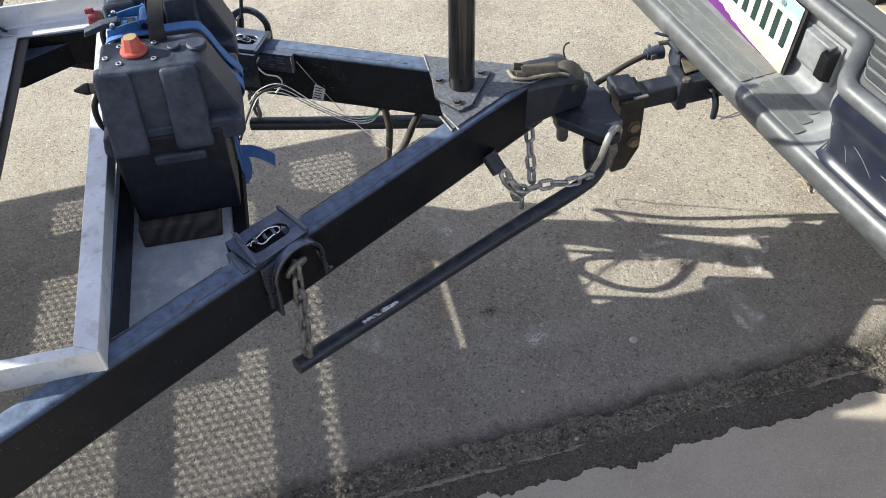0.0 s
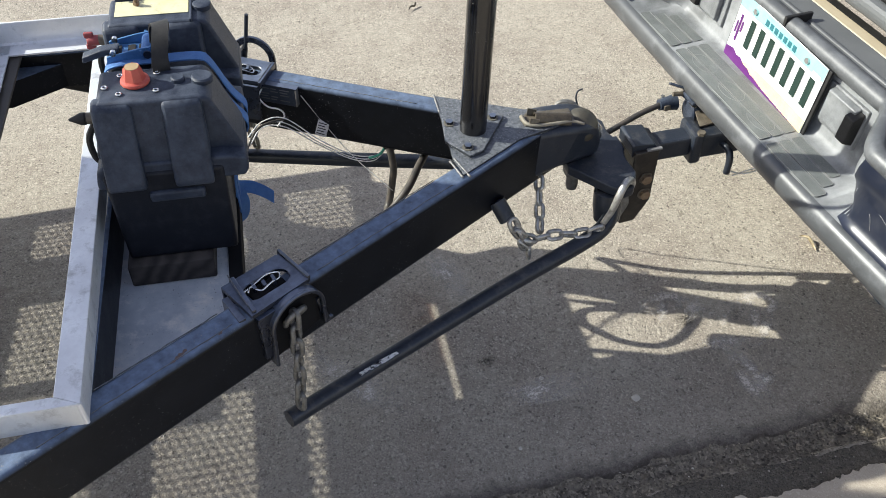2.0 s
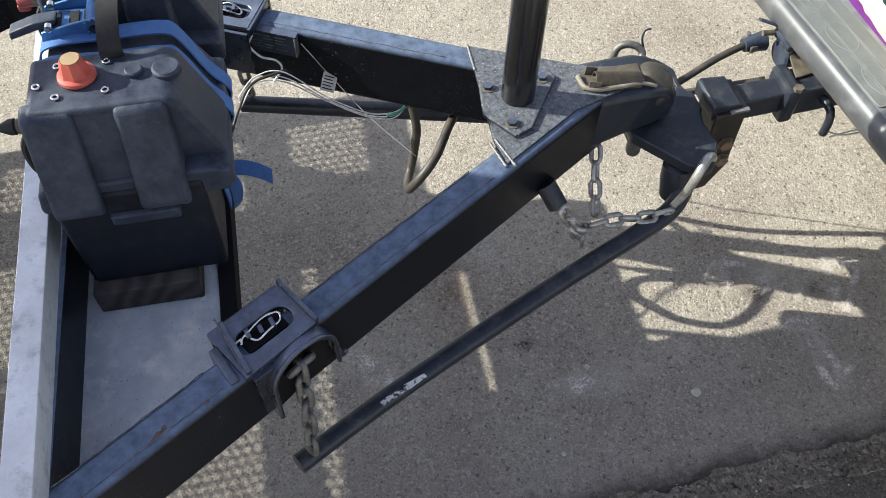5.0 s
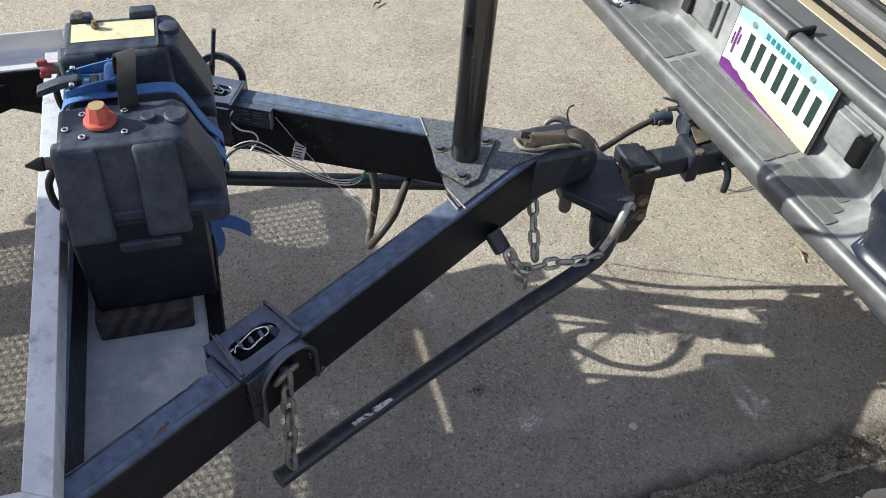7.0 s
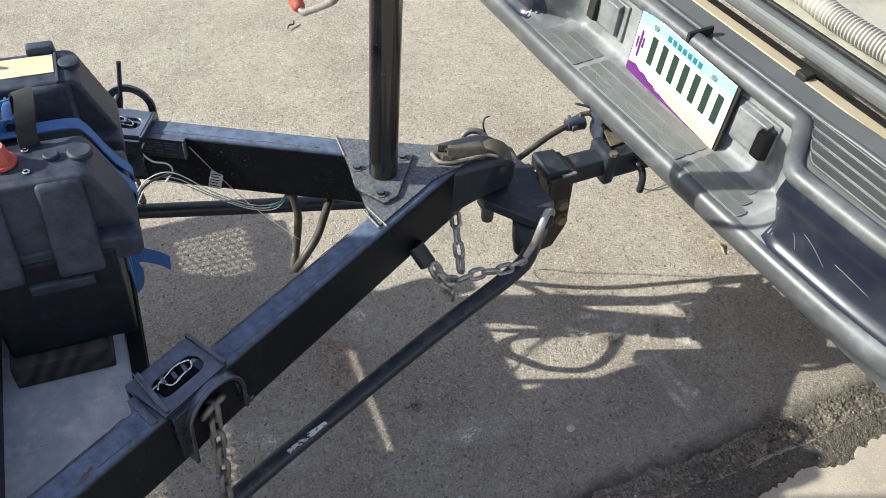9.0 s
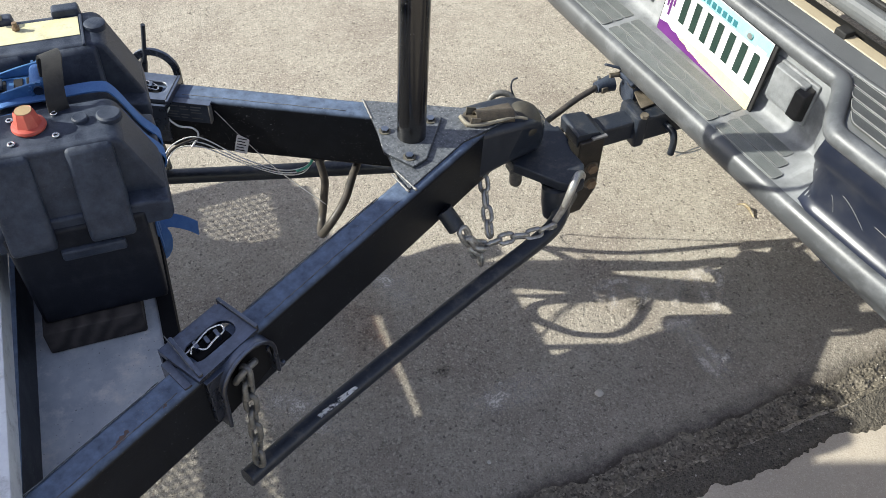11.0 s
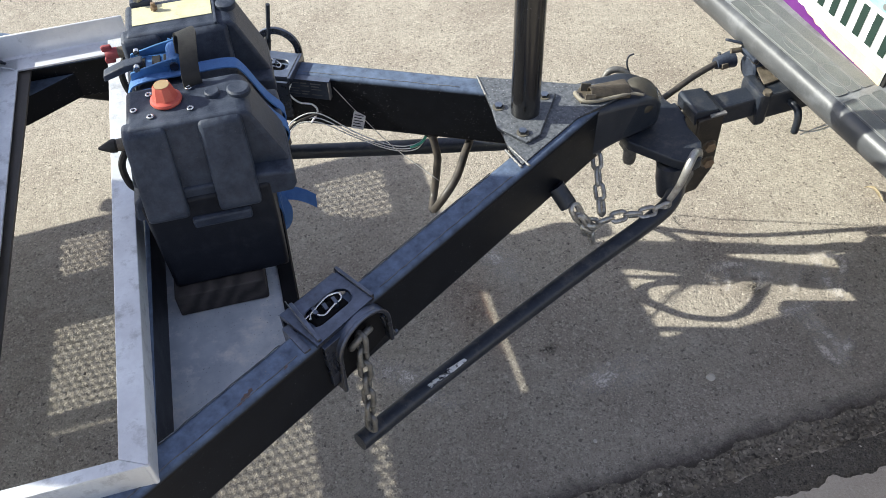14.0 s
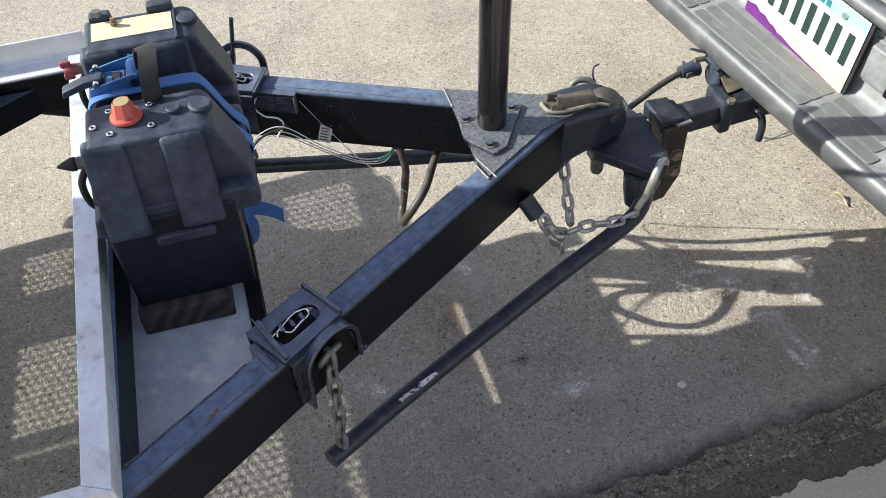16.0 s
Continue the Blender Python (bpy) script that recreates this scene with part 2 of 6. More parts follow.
RED_CAP = material("red_plastic", (0.42, 0.060, 0.042), 0.5, alt=(0.50, 0.13, 0.08), scale=40, dust_sheen=(0.42, 0.26, 0.19), dust_sheen_scale=40, dust_sheen_from=0.55, dust_sheen_to=0.85, bump=0.08)
RED_DULL = material("dull_red_plastic", (0.26, 0.035, 0.04), 0.55, alt=(0.34, 0.08, 0.08), scale=40, bump=0.1)
PALE_PAD = material("faded_felt_disc", (0.36, 0.26, 0.14), 0.9, alt=(0.28, 0.19, 0.10), scale=90, bump=0.2)
LABEL = material("yellowed_label", (0.60, 0.55, 0.30), 0.7, alt=(0.62, 0.60, 0.47), scale=30, dust_sheen=(0.34, 0.31, 0.20), dust_sheen_scale=18, dust_sheen_from=0.56, dust_sheen_to=0.72, bump=0.08)
BLUE = material("blue_webbing", (0.042, 0.125, 0.33), 0.75, alt=(0.085, 0.21, 0.44), scale=60, fine=700, bump=0.5)
BLUE_STEEL = material("blue_anodised_steel", (0.05, 0.15, 0.34), 0.35, 0.4, alt=(0.11, 0.25, 0.45), scale=50, bump=0.1)
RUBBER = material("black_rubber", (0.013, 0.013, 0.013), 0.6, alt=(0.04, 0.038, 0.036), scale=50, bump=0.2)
CABLE = material("dusty_black_cable", (0.03, 0.028, 0.026), 0.5, alt=(0.11, 0.09, 0.07), scale=40, bump=0.1)
WHITE_WIRE = material("white_wire", (0.72, 0.71, 0.68), 0.45, bump=0.0)
GREEN_WIRE = material("green_wire", (0.05, 0.30, 0.22), 0.45, bump=0.0)
TAG = material("clear_grey_tag", (0.45, 0.44, 0.42), 0.35, alt=(0.7, 0.69, 0.66), scale=90, bump=0.2)
WOOD = material("dark_weathered_wood", (0.030, 0.027, 0.026), 0.85, alt=(0.085, 0.075, 0.068), scale=30, bump=0.5)
n_, l_ = WOOD.node_tree.nodes, WOOD.node_tree.links
wv_, tc_, rp_ = n_.new("ShaderNodeTexWave"), n_.new("ShaderNodeTexCoord"), n_.new("ShaderNodeValToRGB")
wv_.wave_type, wv_.rings_direction = "RINGS", "Y"
wv_.inputs["Scale"].default_value, wv_.inputs["Distortion"].default_value, wv_.inputs["Detail"].default_value = 11.0, 9.0, 4.0
rp_.color_ramp.elements[0].color, rp_.color_ramp.elements[1].color = (0.036, 0.031, 0.028, 1), (0.082, 0.071, 0.063, 1)
l_.new(tc_.outputs["Object"], wv_.inputs["Vector"])
l_.new(wv_.outputs["Fac"], rp_.inputs["Fac"])
l_.new(rp_.outputs["Color"], n_["Principled BSDF"].inputs["Base Color"])
TRAY = material("grey_painted_tray", (0.64, 0.675, 0.685), 0.32, 0.0, alt=(0.33, 0.38, 0.44), scale=6, amount=0.85, fine=60, fine_amount=0.3, dust_sheen=(0.80, 0.78, 0.74), dust_sheen_scale=22, dust_sheen_from=0.5, dust_sheen_to=0.7, bump=0.1, speck=(0.10, 0.11, 0.12), speck_at=0.69)
TRIM = material("grey_textured_plastic", (0.115, 0.120, 0.122), 0.36, alt=(0.20, 0.21, 0.22), scale=14, fine=900, dust_sheen=(0.30, 0.307, 0.308), dust_sheen_scale=7, dust_sheen_from=0.40, dust_sheen_to=0.75, bump=0.3)
PAD = material("ribbed_step_pad", (0.098, 0.107, 0.103), 0.65, alt=(0.18, 0.19, 0.184), scale=25, fine=700, fine_amount=0.6, dust_sheen=(0.26, 0.265, 0.26), dust_sheen_scale=9, dust_sheen_from=0.56, dust_sheen_to=0.85, bump=0.6)
TOP_PAD = material("dark_grained_pad", (0.045, 0.048, 0.047), 0.6, alt=(0.080, 0.084, 0.082), scale=25, fine=700, fine_amount=0.6, bump=0.6)
SHELF = material("darker_grey_plastic", (0.092, 0.096, 0.097), 0.5, alt=(0.125, 0.129, 0.130), scale=9, fine=900, fine_amount=0.15, dust_sheen=(0.17, 0.175, 0.176), dust_sheen_scale=5, dust_sheen_from=0.5, dust_sheen_to=0.85, bump=0.1)
GROOVE = material("worn_plastic_edge", (0.14, 0.142, 0.14), 0.6, alt=(0.22, 0.22, 0.21), scale=12, amount=0.9, bump=0.1)
LIP = material("smooth_grey_plastic", (0.060, 0.063, 0.066), 0.40, alt=(0.095, 0.099, 0.103), scale=9, fine=900, fine_amount=0.1, dust_sheen=(0.22, 0.23, 0.24), dust_sheen_scale=6, dust_sheen_from=0.5, dust_sheen_to=0.85, bump=0.08)
CHROME_DULL = material("dull_chrome", (0.48, 0.49, 0.50), 0.3, 0.85, alt=(0.38, 0.38, 0.39), scale=8, dust_sheen=(0.4, 0.39, 0.37), dust_sheen_scale=12, dust_sheen_from=0.6, dust_sheen_to=0.85, bump=0.08)
NAVY = material("dark_blue_car_paint", (0.008, 0.011, 0.022), 0.30, alt=(0.014, 0.018, 0.03), scale=6, dust_sheen=(0.05, 0.05, 0.055), dust_sheen_scale=7, dust_sheen_from=0.5, dust_sheen_to=0.9, bump=0.02, coat=0.4)
CREAM = material("cream_car_paint", (0.44, 0.42, 0.345), 0.45, alt=(0.38, 0.36, 0.295), scale=5, dust_sheen=(0.22, 0.20, 0.16), dust_sheen_scale=8, bump=0.03, coat=0.1)
SAND = material("sand_painted_lip", (0.42, 0.36, 0.25), 0.5, alt=(0.34, 0.28, 0.19), scale=12, bump=0.08)
HOSE = material("off_white_hose", (0.36, 0.345, 0.31), 0.65, alt=(0.28, 0.27, 0.24), scale=30, bump=0.05)
PLATE_WHITE = material("plate_white", (0.80, 0.80, 0.76), 0.35, alt=(0.75, 0.74, 0.70), scale=20, bump=0.03)
PLATE_TEAL = material("plate_pale_teal", (0.22, 0.52, 0.52), 0.4, bump=0.02)
PLATE_SEA = material("plate_blue_green", (0.02, 0.11, 0.13), 0.4, bump=0.02)
PLATE_PURPLE = material("plate_purple", (0.085, 0.010, 0.115), 0.45, bump=0.02)
PLATE_YELLOW = material("plate_pale_orange", (0.80, 0.55, 0.26), 0.35, alt=(0.80, 0.66, 0.40), scale=30, bump=0.02)
PLATE_GREEN = material("plate_dark_green", (0.006, 0.022, 0.016), 0.45, bump=0.02)
LEAF = material("dry_leaf", (0.66, 0.57, 0.40), 0.8, bump=0.2)
TWIG = material("dark_twig", (0.05, 0.04, 0.03), 0.85, bump=0.2)
def mark_material(name, base, top, along="Object"):
    """A mark on the ground that thins out towards its uneven edge."""
    m = bpy.data.materials.new(name)
    m.use_nodes = True
    n, l = m.node_tree.nodes, m.node_tree.links
    b = n["Principled BSDF"]
    tc = n.new("ShaderNodeTexCoord")
    gr, nz, fine = n.new("ShaderNodeTexGradient"), n.new("ShaderNodeTexNoise"), n.new("ShaderNodeTexNoise")
    gr.gradient_type = "SPHERICAL"
    l.new(tc.outputs[along], gr.inputs["Vector"])
    geo = n.new("ShaderNodeNewGeometry")
    for t, sc in ((nz, 22.0 / TRUE), (fine, 190.0 / TRUE)):
        l.new(geo.outputs["Position"], t.inputs["Vector"])
        t.inputs["Scale"].default_value, t.inputs["Detail"].default_value, t.inputs["Roughness"].default_value = sc, 6.0, 0.7
    r1, r2 = n.new("ShaderNodeMapRange"), n.new("ShaderNodeMapRange")
    l.new(nz.outputs["Fac"], r1.inputs["Value"])
    r1.inputs["From Min"].default_value, r1.inputs["From Max"].default_value = 0.35, 0.62
    l.new(fine.outputs["Fac"], r2.inputs["Value"])
    r2.inputs["From Min"].default_value, r2.inputs["From Max"].default_value = 0.35, 0.60
    m1, m2, m3 = n.new("ShaderNodeMath"), n.new("ShaderNodeMath"), n.new("ShaderNodeMath")
    for q in (m1, m2, m3):
        q.operation = "MULTIPLY"
    l.new(gr.outputs["Fac"], m1.inputs[0]); l.new(r1.outputs["Result"], m1.inputs[1])
    l.new(m1.outputs[0], m2.inputs[0]); l.new(r2.outputs["Result"], m2.inputs[1])
    l.new(m2.outputs[0], m3.inputs[0]); m3.inputs[1].default_value = top
    m3.use_clamp = True
    l.new(m3.outputs[0], b.inputs["Alpha"])
    b.inputs["Base Color"].default_value, b.inputs["Roughness"].default_value = (*base, 1), 0.9
    b.inputs["Specular IOR Level"].default_value = 0.2
    return m


SCUFF = mark_material("pale_scuff", (0.56, 0.52, 0.47), 1.7)
SCUFF_LINE = mark_material("pale_scuff_line", (0.46, 0.42, 0.37), 1.9, "UV")
OIL = mark_material("dark_oil_mark", (0.045, 0.038, 0.034), 1.8)
RUST_WASH = mark_material("brown_wash", (0.26, 0.16, 0.11), 0.8)
WORN_LABEL = material("torn_white_label", (0.72, 0.72, 0.70), 0.6, dust_sheen=(0.012, 0.014, 0.02), dust_sheen_scale=110, dust_sheen_from=0.50, dust_sheen_to=0.56, bump=0.1)
BROWN_STEEL = material("oily_brown_steel", (0.040, 0.033, 0.025), 0.45, 0.3, alt=(0.13, 0.105, 0.07), scale=60, bump=0.3)
OLIVE_STEEL = material("dusty_olive_steel", (0.10, 0.092, 0.072), 0.6, 0.2, alt=(0.19, 0.175, 0.14), scale=50, bump=0.3)
RUST_SPOT = material("orange_rust", (0.15, 0.082, 0.055), 0.85, alt=(0.06, 0.062, 0.07), scale=220, amount=1.0, bump=0.4)
DOME_STEEL = material("dusty_dark_olive_steel", (0.045, 0.040, 0.030), 0.5, 0.2, alt=(0.10, 0.09, 0.066), scale=40, bump=0.2)
BROWN_BLACK = material("brown_black_steel", (0.016, 0.013, 0.011), 0.45, 0.1, alt=(0.045, 0.036, 0.026), scale=30, dust_sheen=(0.10, 0.085, 0.06), dust_sheen_scale=26, dust_sheen_from=0.5, dust_sheen_to=0.9, bump=0.2)
STONE = material("pale_pebble", (0.38, 0.35, 0.31), 0.85, bump=0.3)
GRIT = material("grit", (0.26, 0.225, 0.18), 0.9, alt=(0.40, 0.36, 0.30), scale=60, amount=1.0, bump=0.0)
n_, l_ = GRIT.node_tree.nodes, GRIT.node_tree.links
geo_, ramp_ = n_.new("ShaderNodeNewGeometry"), n_.new("ShaderNodeValToRGB")
ramp_.color_ramp.elements[0].color, ramp_.color_ramp.elements[1].color = (0.06, 0.052, 0.045, 1), (0.50, 0.45, 0.38, 1)
l_.new(geo_.outputs["Random Per Island"], ramp_.inputs["Fac"])
l_.new(ramp_.outputs["Color"], n_["Principled BSDF"].inputs["Base Color"])
MESH_STEEL = material("weathered_steel", (0.05, 0.045, 0.04), 0.6, 0.3, bump=0.2)
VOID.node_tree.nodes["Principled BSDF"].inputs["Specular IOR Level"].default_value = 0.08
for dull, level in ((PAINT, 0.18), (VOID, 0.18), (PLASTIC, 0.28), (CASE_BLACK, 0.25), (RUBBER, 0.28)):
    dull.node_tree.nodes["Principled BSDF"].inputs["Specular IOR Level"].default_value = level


# ---- mesh helpers ----
FACETED = set()        # meshes with bevelled edges: their wide faces stay flat


def finish(bm, smooth=0.6):
    bmesh.ops.recalc_face_normals(bm, faces=bm.faces)
    wide = max((f.calc_area() for f in bm.faces), default=0) * 0.12 if id(bm) in FACETED else 1e9
    FACETED.discard(id(bm))
    for f in bm.faces:
        f.smooth = smooth > 0 and f.calc_area() < wide
    if smooth:
        for e in bm.edges:
            if len(e.link_faces) == 2 and e.calc_face_angle(0.0) > smooth:
                e.smooth = False
    return bm


def part(name, bm, mat, parent=None, label="", smooth=0.6, at=None):
    """One mesh object under a thing or a part (or a thing of its own, without a parent)."""
    finish(bm, smooth)
    me = bpy.data.meshes.new(name)
    bm.to_mesh(me)
    bm.free()
    me.materials.append(mat)
    ob = new(name, me)
    if parent:
        ob.parent = parent
    if at is not None:
        ob.matrix_basis = at
    if label:
        ob["label"] = label
    return ob


def thing(name, label, category, m=None, group="", kind=""):
    ob = new(name)
    ob.empty_display_size = 0.05
    if m is not None:
        ob.matrix_basis = m
    return tagged(ob, label, category, group, kind)


def box(bm, x0, x1, y0, y1, z0, z1, bevel=0.0, m=None, seg=2):
    r = bmesh.ops.create_cube(bm, size=1.0)["verts"]
    bmesh.ops.scale(bm, vec=(x1 - x0, y1 - y0, z1 - z0), verts=r)
    bmesh.ops.translate(bm, vec=((x0 + x1) / 2, (y0 + y1) / 2, (z0 + z1) / 2), verts=r)
    if bevel:
        FACETED.add(id(bm))
        edges = list({e for v in r for e in v.link_edges})
        out = bmesh.ops.bevel(bm, geom=edges, offset=bevel, segments=seg, profile=0.5, affect="EDGES")
        r = list({v for f in out["faces"] for v in f.verts} | {v for v in r if v.is_valid})
    if m is not None:
        bmesh.ops.transform(bm, matrix=m, verts=r)
    return r


def nbox(*a, **k):
    bm = bmesh.new()
    box(bm, *a, **k)
    return bm


def prism(pts, axis, a, b, bevel=0.0, bm=None, seg=2):
    """A flat outline drawn out along an axis from a to b. The outline's two numbers are the other two axes in order."""
    bm = bm or bmesh.new()
    def v3(p, t):
        return {"x": (t, p[0], p[1]), "y": (p[0], t, p[1]), "z": (p[0], p[1], t)}[axis]
    lo = [bm.verts.new(v3(p, a)) for p in pts]
    hi = [bm.verts.new(v3(p, b)) for p in pts]
    fs = [bm.faces.new(lo), bm.faces.new(hi)]
    for i in range(len(pts)):
        j = (i + 1) % len(pts)
        fs.append(bm.faces.new((lo[i], lo[j], hi[j], hi[i])))
    bmesh.ops.recalc_face_normals(bm, faces=fs)
    if bevel:
        FACETED.add(id(bm))
        es = list({e for f in fs for e in f.edges})
        bmesh.ops.bevel(bm, geom=es, offset=bevel, segments=seg, profile=0.5, affect="EDGES", clamp_overlap=True)
    return bm


def smooth_path(pts, n=8):
    """Points on a Catmull-Rom curve through pts."""
    p = [Vector(q) for q in pts]
    p = [p[0] * 2 - p[1]] + p + [p[-1] * 2 - p[-2]]
    out = []
    for i in range(1, len(p) - 2):
        for k in range(n):
            t = k / n
            out.append(0.5 * (2 * p[i] + (p[i + 1] - p[i - 1]) * t + (2 * p[i - 1] - 5 * p[i] + 4 * p[i + 1] - p[i + 2]) * t * t
                              + (3 * p[i] - p[i - 1] - 3 * p[i + 1] + p[i + 2]) * t ** 3))
    out.append(p[-2])
    return out


def sweep(pts, r, seg=10, bm=None, closed=False, section=None, caps=True, up=None):
    """A round (or given) section carried along a path. r: one radius, or one for each point."""
    bm = bm or bmesh.new()
    pts = [Vector(p) for p in pts]
    n = len(pts)
    rings = []
    normal = None
    for i, p in enumerate(pts):
        a, b = pts[(i - 1) % n if closed else max(i - 1, 0)], pts[(i + 1) % n if closed else min(i + 1, n - 1)]
        t = (b - a).normalized()
        if up is not None:
            normal = Vector(up)
        elif normal is None:
            normal = Vector((0, 0, 1)) if abs(t.z) < 0.9 else Vector((1, 0, 0))
        normal = (normal - t * normal.dot(t)).normalized()
        side = t.cross(normal)
        rad = r[i] if isinstance(r, (list, tuple)) else r
        sec = section or [(math.cos(2 * math.pi * k / seg), math.sin(2 * math.pi * k / seg)) for k in range(seg)]
        rings.append([bm.verts.new(p + side * (u * rad) + normal * (v * rad)) for u, v in sec])
    m = len(rings[0])
    for i in range(n if closed else n - 1):
        q, w = rings[i], rings[(i + 1) % n]
        for k in range(m):
            bm.faces.new((q[k], q[(k + 1) % m], w[(k + 1) % m], w[k]))
    if caps and not closed:
        bm.faces.new(rings[0][::-1])
        bm.faces.new(rings[-1])
    return bm


def cyl(p0, p1, r, seg=20, r2=None, bm=None):
    return sweep([p0, p1], [r, r if r2 is None else r2], seg, bm)


def lathe(profile, seg=28, bm=None, m=None):
    """A profile of (radius, height) turned round z."""
    bm = bm or bmesh.new()
    rings = []
    for r, z in profile:
        rings.append([bm.verts.new((r * math.cos(2 * math.pi * k / seg), r * math.sin(2 * math.pi * k / seg), z)) for k in range(seg)])
    for a, b in zip(rings, rings[1:]):
        for k in range(seg):
            bm.faces.new((a[k], a[(k + 1) % seg], b[(k + 1) % seg], b[k]))
    bm.faces.new(rings[0][::-1])
    bm.faces.new(rings[-1])
    if m is not None:
        bmesh.ops.transform(bm, matrix=m, verts=[v for r in rings for v in r])
    return bm


def hexnut(p, axis, r, h):
    bm = sweep([p, Vector(p) + Vector(axis) * h], r, 6)
    return bm


def strip(pts, width, thick, side, bm=None):
    """A flat band (webbing, sheet) along a path; side: the direction across it."""
    bm = bm or bmesh.new()
    pts = [Vector(p) for p in pts]
    rows = []
    for i, p in enumerate(pts):
        t = (pts[min(i + 1, len(pts) - 1)] - pts[max(i - 1, 0)]).normalized()
        s = Vector(side).normalized()
        nrm = t.cross(s).normalized()
        rows.append([bm.verts.new(p + s * (a * width / 2) + nrm * (b * thick / 2)) for a, b in ((-1, -1), (1, -1), (1, 1), (-1, 1))])
    for a, b in zip(rows, rows[1:]):
        for k in range(4):
            bm.faces.new((a[k], a[(k + 1) % 4], b[(k + 1) % 4], b[k]))
    bm.faces.new(rows[0][::-1])
    bm.faces.new(rows[-1])
    return bm


def link_mesh(length, width, wire, mat):
    """One chain link along x, lying in the xy plane."""
    pts, r, h = [], width / 2 - wire, length / 2 - width / 2
    for k in range(9):
        a = -math.pi / 2 + math.pi * k / 8
        pts.append((h + r * math.cos(a), r * math.sin(a), 0))
    for k in range(9):
        a = math.pi / 2 + math.pi * k / 8
        pts.append((-h + r * math.cos(a), r * math.sin(a), 0))
    bm = finish(sweep(pts, wire, 8, closed=True, up=(0, 0, 1)), 3.0)
    me = bpy.data.meshes.new("link")
    bm.to_mesh(me)
    bm.free()
    me.materials.append(mat)
    return me


def chain(parent, me, pts, pitch, turn=20.0):
    """Links one after another along a path, each turned a quarter against the last."""
    p = smooth_path(pts, 16)
    dist = [0.0]
    for a, b in zip(p, p[1:]):
        dist.append(dist[-1] + (b - a).length)
    n = max(2, int(dist[-1] / pitch))
    def where(d):
        for i in range(len(p) - 1):
            if d <= dist[i + 1]:
                f = (d - dist[i]) / max(1e-6, dist[i + 1] - dist[i])
                return p[i].lerp(p[i + 1], f)
        return p[-1]
    for k in range(n):
        a, b = where(k * pitch), where((k + 1) * pitch)
        t = (b - a).normalized()
        rot = t.to_track_quat("X", "Z").to_matrix().to_4x4()
        ob = new("link", me)
        ob.parent = parent
        ob.matrix_basis = Matrix.Translation((a + b) / 2) @ rot @ pose(0, 0, 0, turn + 90 * (k % 2) + random.uniform(-12, 12), 0, 0)


def arc(cx, cy, r, a0, a1, n=8):
    return [(cx + r * math.cos(radians(a0 + (a1 - a0) * k / n)), cy + r * math.sin(radians(a0 + (a1 - a0) * k / n))) for k in range(n + 1)]


def fbm(x, y, s):
    return noise.fractal(Vector((x * s, y * s, 0.37)), 1.0, 2.0, 5)


# ---- frames of the two vehicles ----
PIVOT = 0.63
M_TR = Matrix.Translation((0, 0, PIVOT)) @ pose(0, 0, 0, 0, 3.0, 0) @ Matrix.Translation((0, 0, -PIVOT))   # the trailer's nose hangs 3 degrees
YAW_TR = -11.0
M_TK = pose(0.70, -0.15, 0, 0, 0, -5.0)           # the truck: x into it, y across
M_BT = M_TR @ pose(0, 0, 0, 0, 0, YAW_TR)         # the trailer's own axes: x ahead, y across


# ---- ground ----
def gut(x, y):
    """Metres off the asphalt's edge, towards the road's gutter (minus: gutter and concrete)."""
    return (x + 0.129) * 0.163 + (y + 0.560) * 0.987


def ground_sheet():
    """Asphalt to the horizon: fine cells near the vehicles, wide ones outside."""
    bm = bmesh.new()
    cuts = [-400, -40, -8, -4] + [-3 + 0.05 * k for k in range(141)] + [6, 10, 40, 400]
    cuty = [-400, -40, -8, -4] + [-2 + 0.05 * k for k in range(161)] + [8, 12, 40, 400]
    grid = []
    for y in cuty:
        row = []
        for x in cuts:
            g = gut(x, y)
            z = 0.004 * fbm(x, y, 1.3) if abs(x) < 5 and abs(y) < 7 else 0.0
            if g < 0:
                z -= min(0.03, -g * 0.35)
            row.append(bm.verts.new((x, y, z)))
        grid.append(row)
    for a, b in zip(grid, grid[1:]):
        for i in range(len(cuts) - 1):
            bm.faces.new((a[i], a[i + 1], b[i + 1], b[i]))
    return tagged(part("ground", bm, ASPHALT, smooth=3.0), "pale worn asphalt with fine stones and stains", "asphalt", kind="structure")


def edge_strip(name, g_top, g_low, z_of, wobble_top, wobble_low, mat, label, category, x0=-4.0, x1=4.0, n=320, m=10, power=1.0):
    """A long strip along the gutter between two uneven edges."""
    bm = bmesh.new()
    rows = []
    for i in range(n + 1):
        u = x0 + (x1 - x0) * i / n
        if i in (0, n):                # the last cells run far out of sight
            u *= 15.0
        a, b = g_top + wobble_top * (fbm(u, 3.1, 5.0) + 0.3 * fbm(u, 1.7, 38.0) + 0.12 * fbm(u, 5.2, 130.0)), g_low + wobble_low * fbm(u, 9.7, 6.0)
        col = []
        for j in range(m + 1):
            g = a + (b - a) * (j / m) ** power
            # back to the plan: u along, g across
            x = -0.129 + u * 0.987 + g * 0.163
            y = -0.560 - u * 0.163 + g * 0.987
            col.append(bm.verts.new((x, y, z_of(u, g, j / m))))
        rows.append(col)
    for a, b in zip(rows, rows[1:]):
        for j in range(m):
            bm.faces.new((a[j], b[j], b[j + 1], a[j + 1]))
    return tagged(part(name, bm, mat, smooth=3.0), label, category, kind="structure")


ground_sheet()
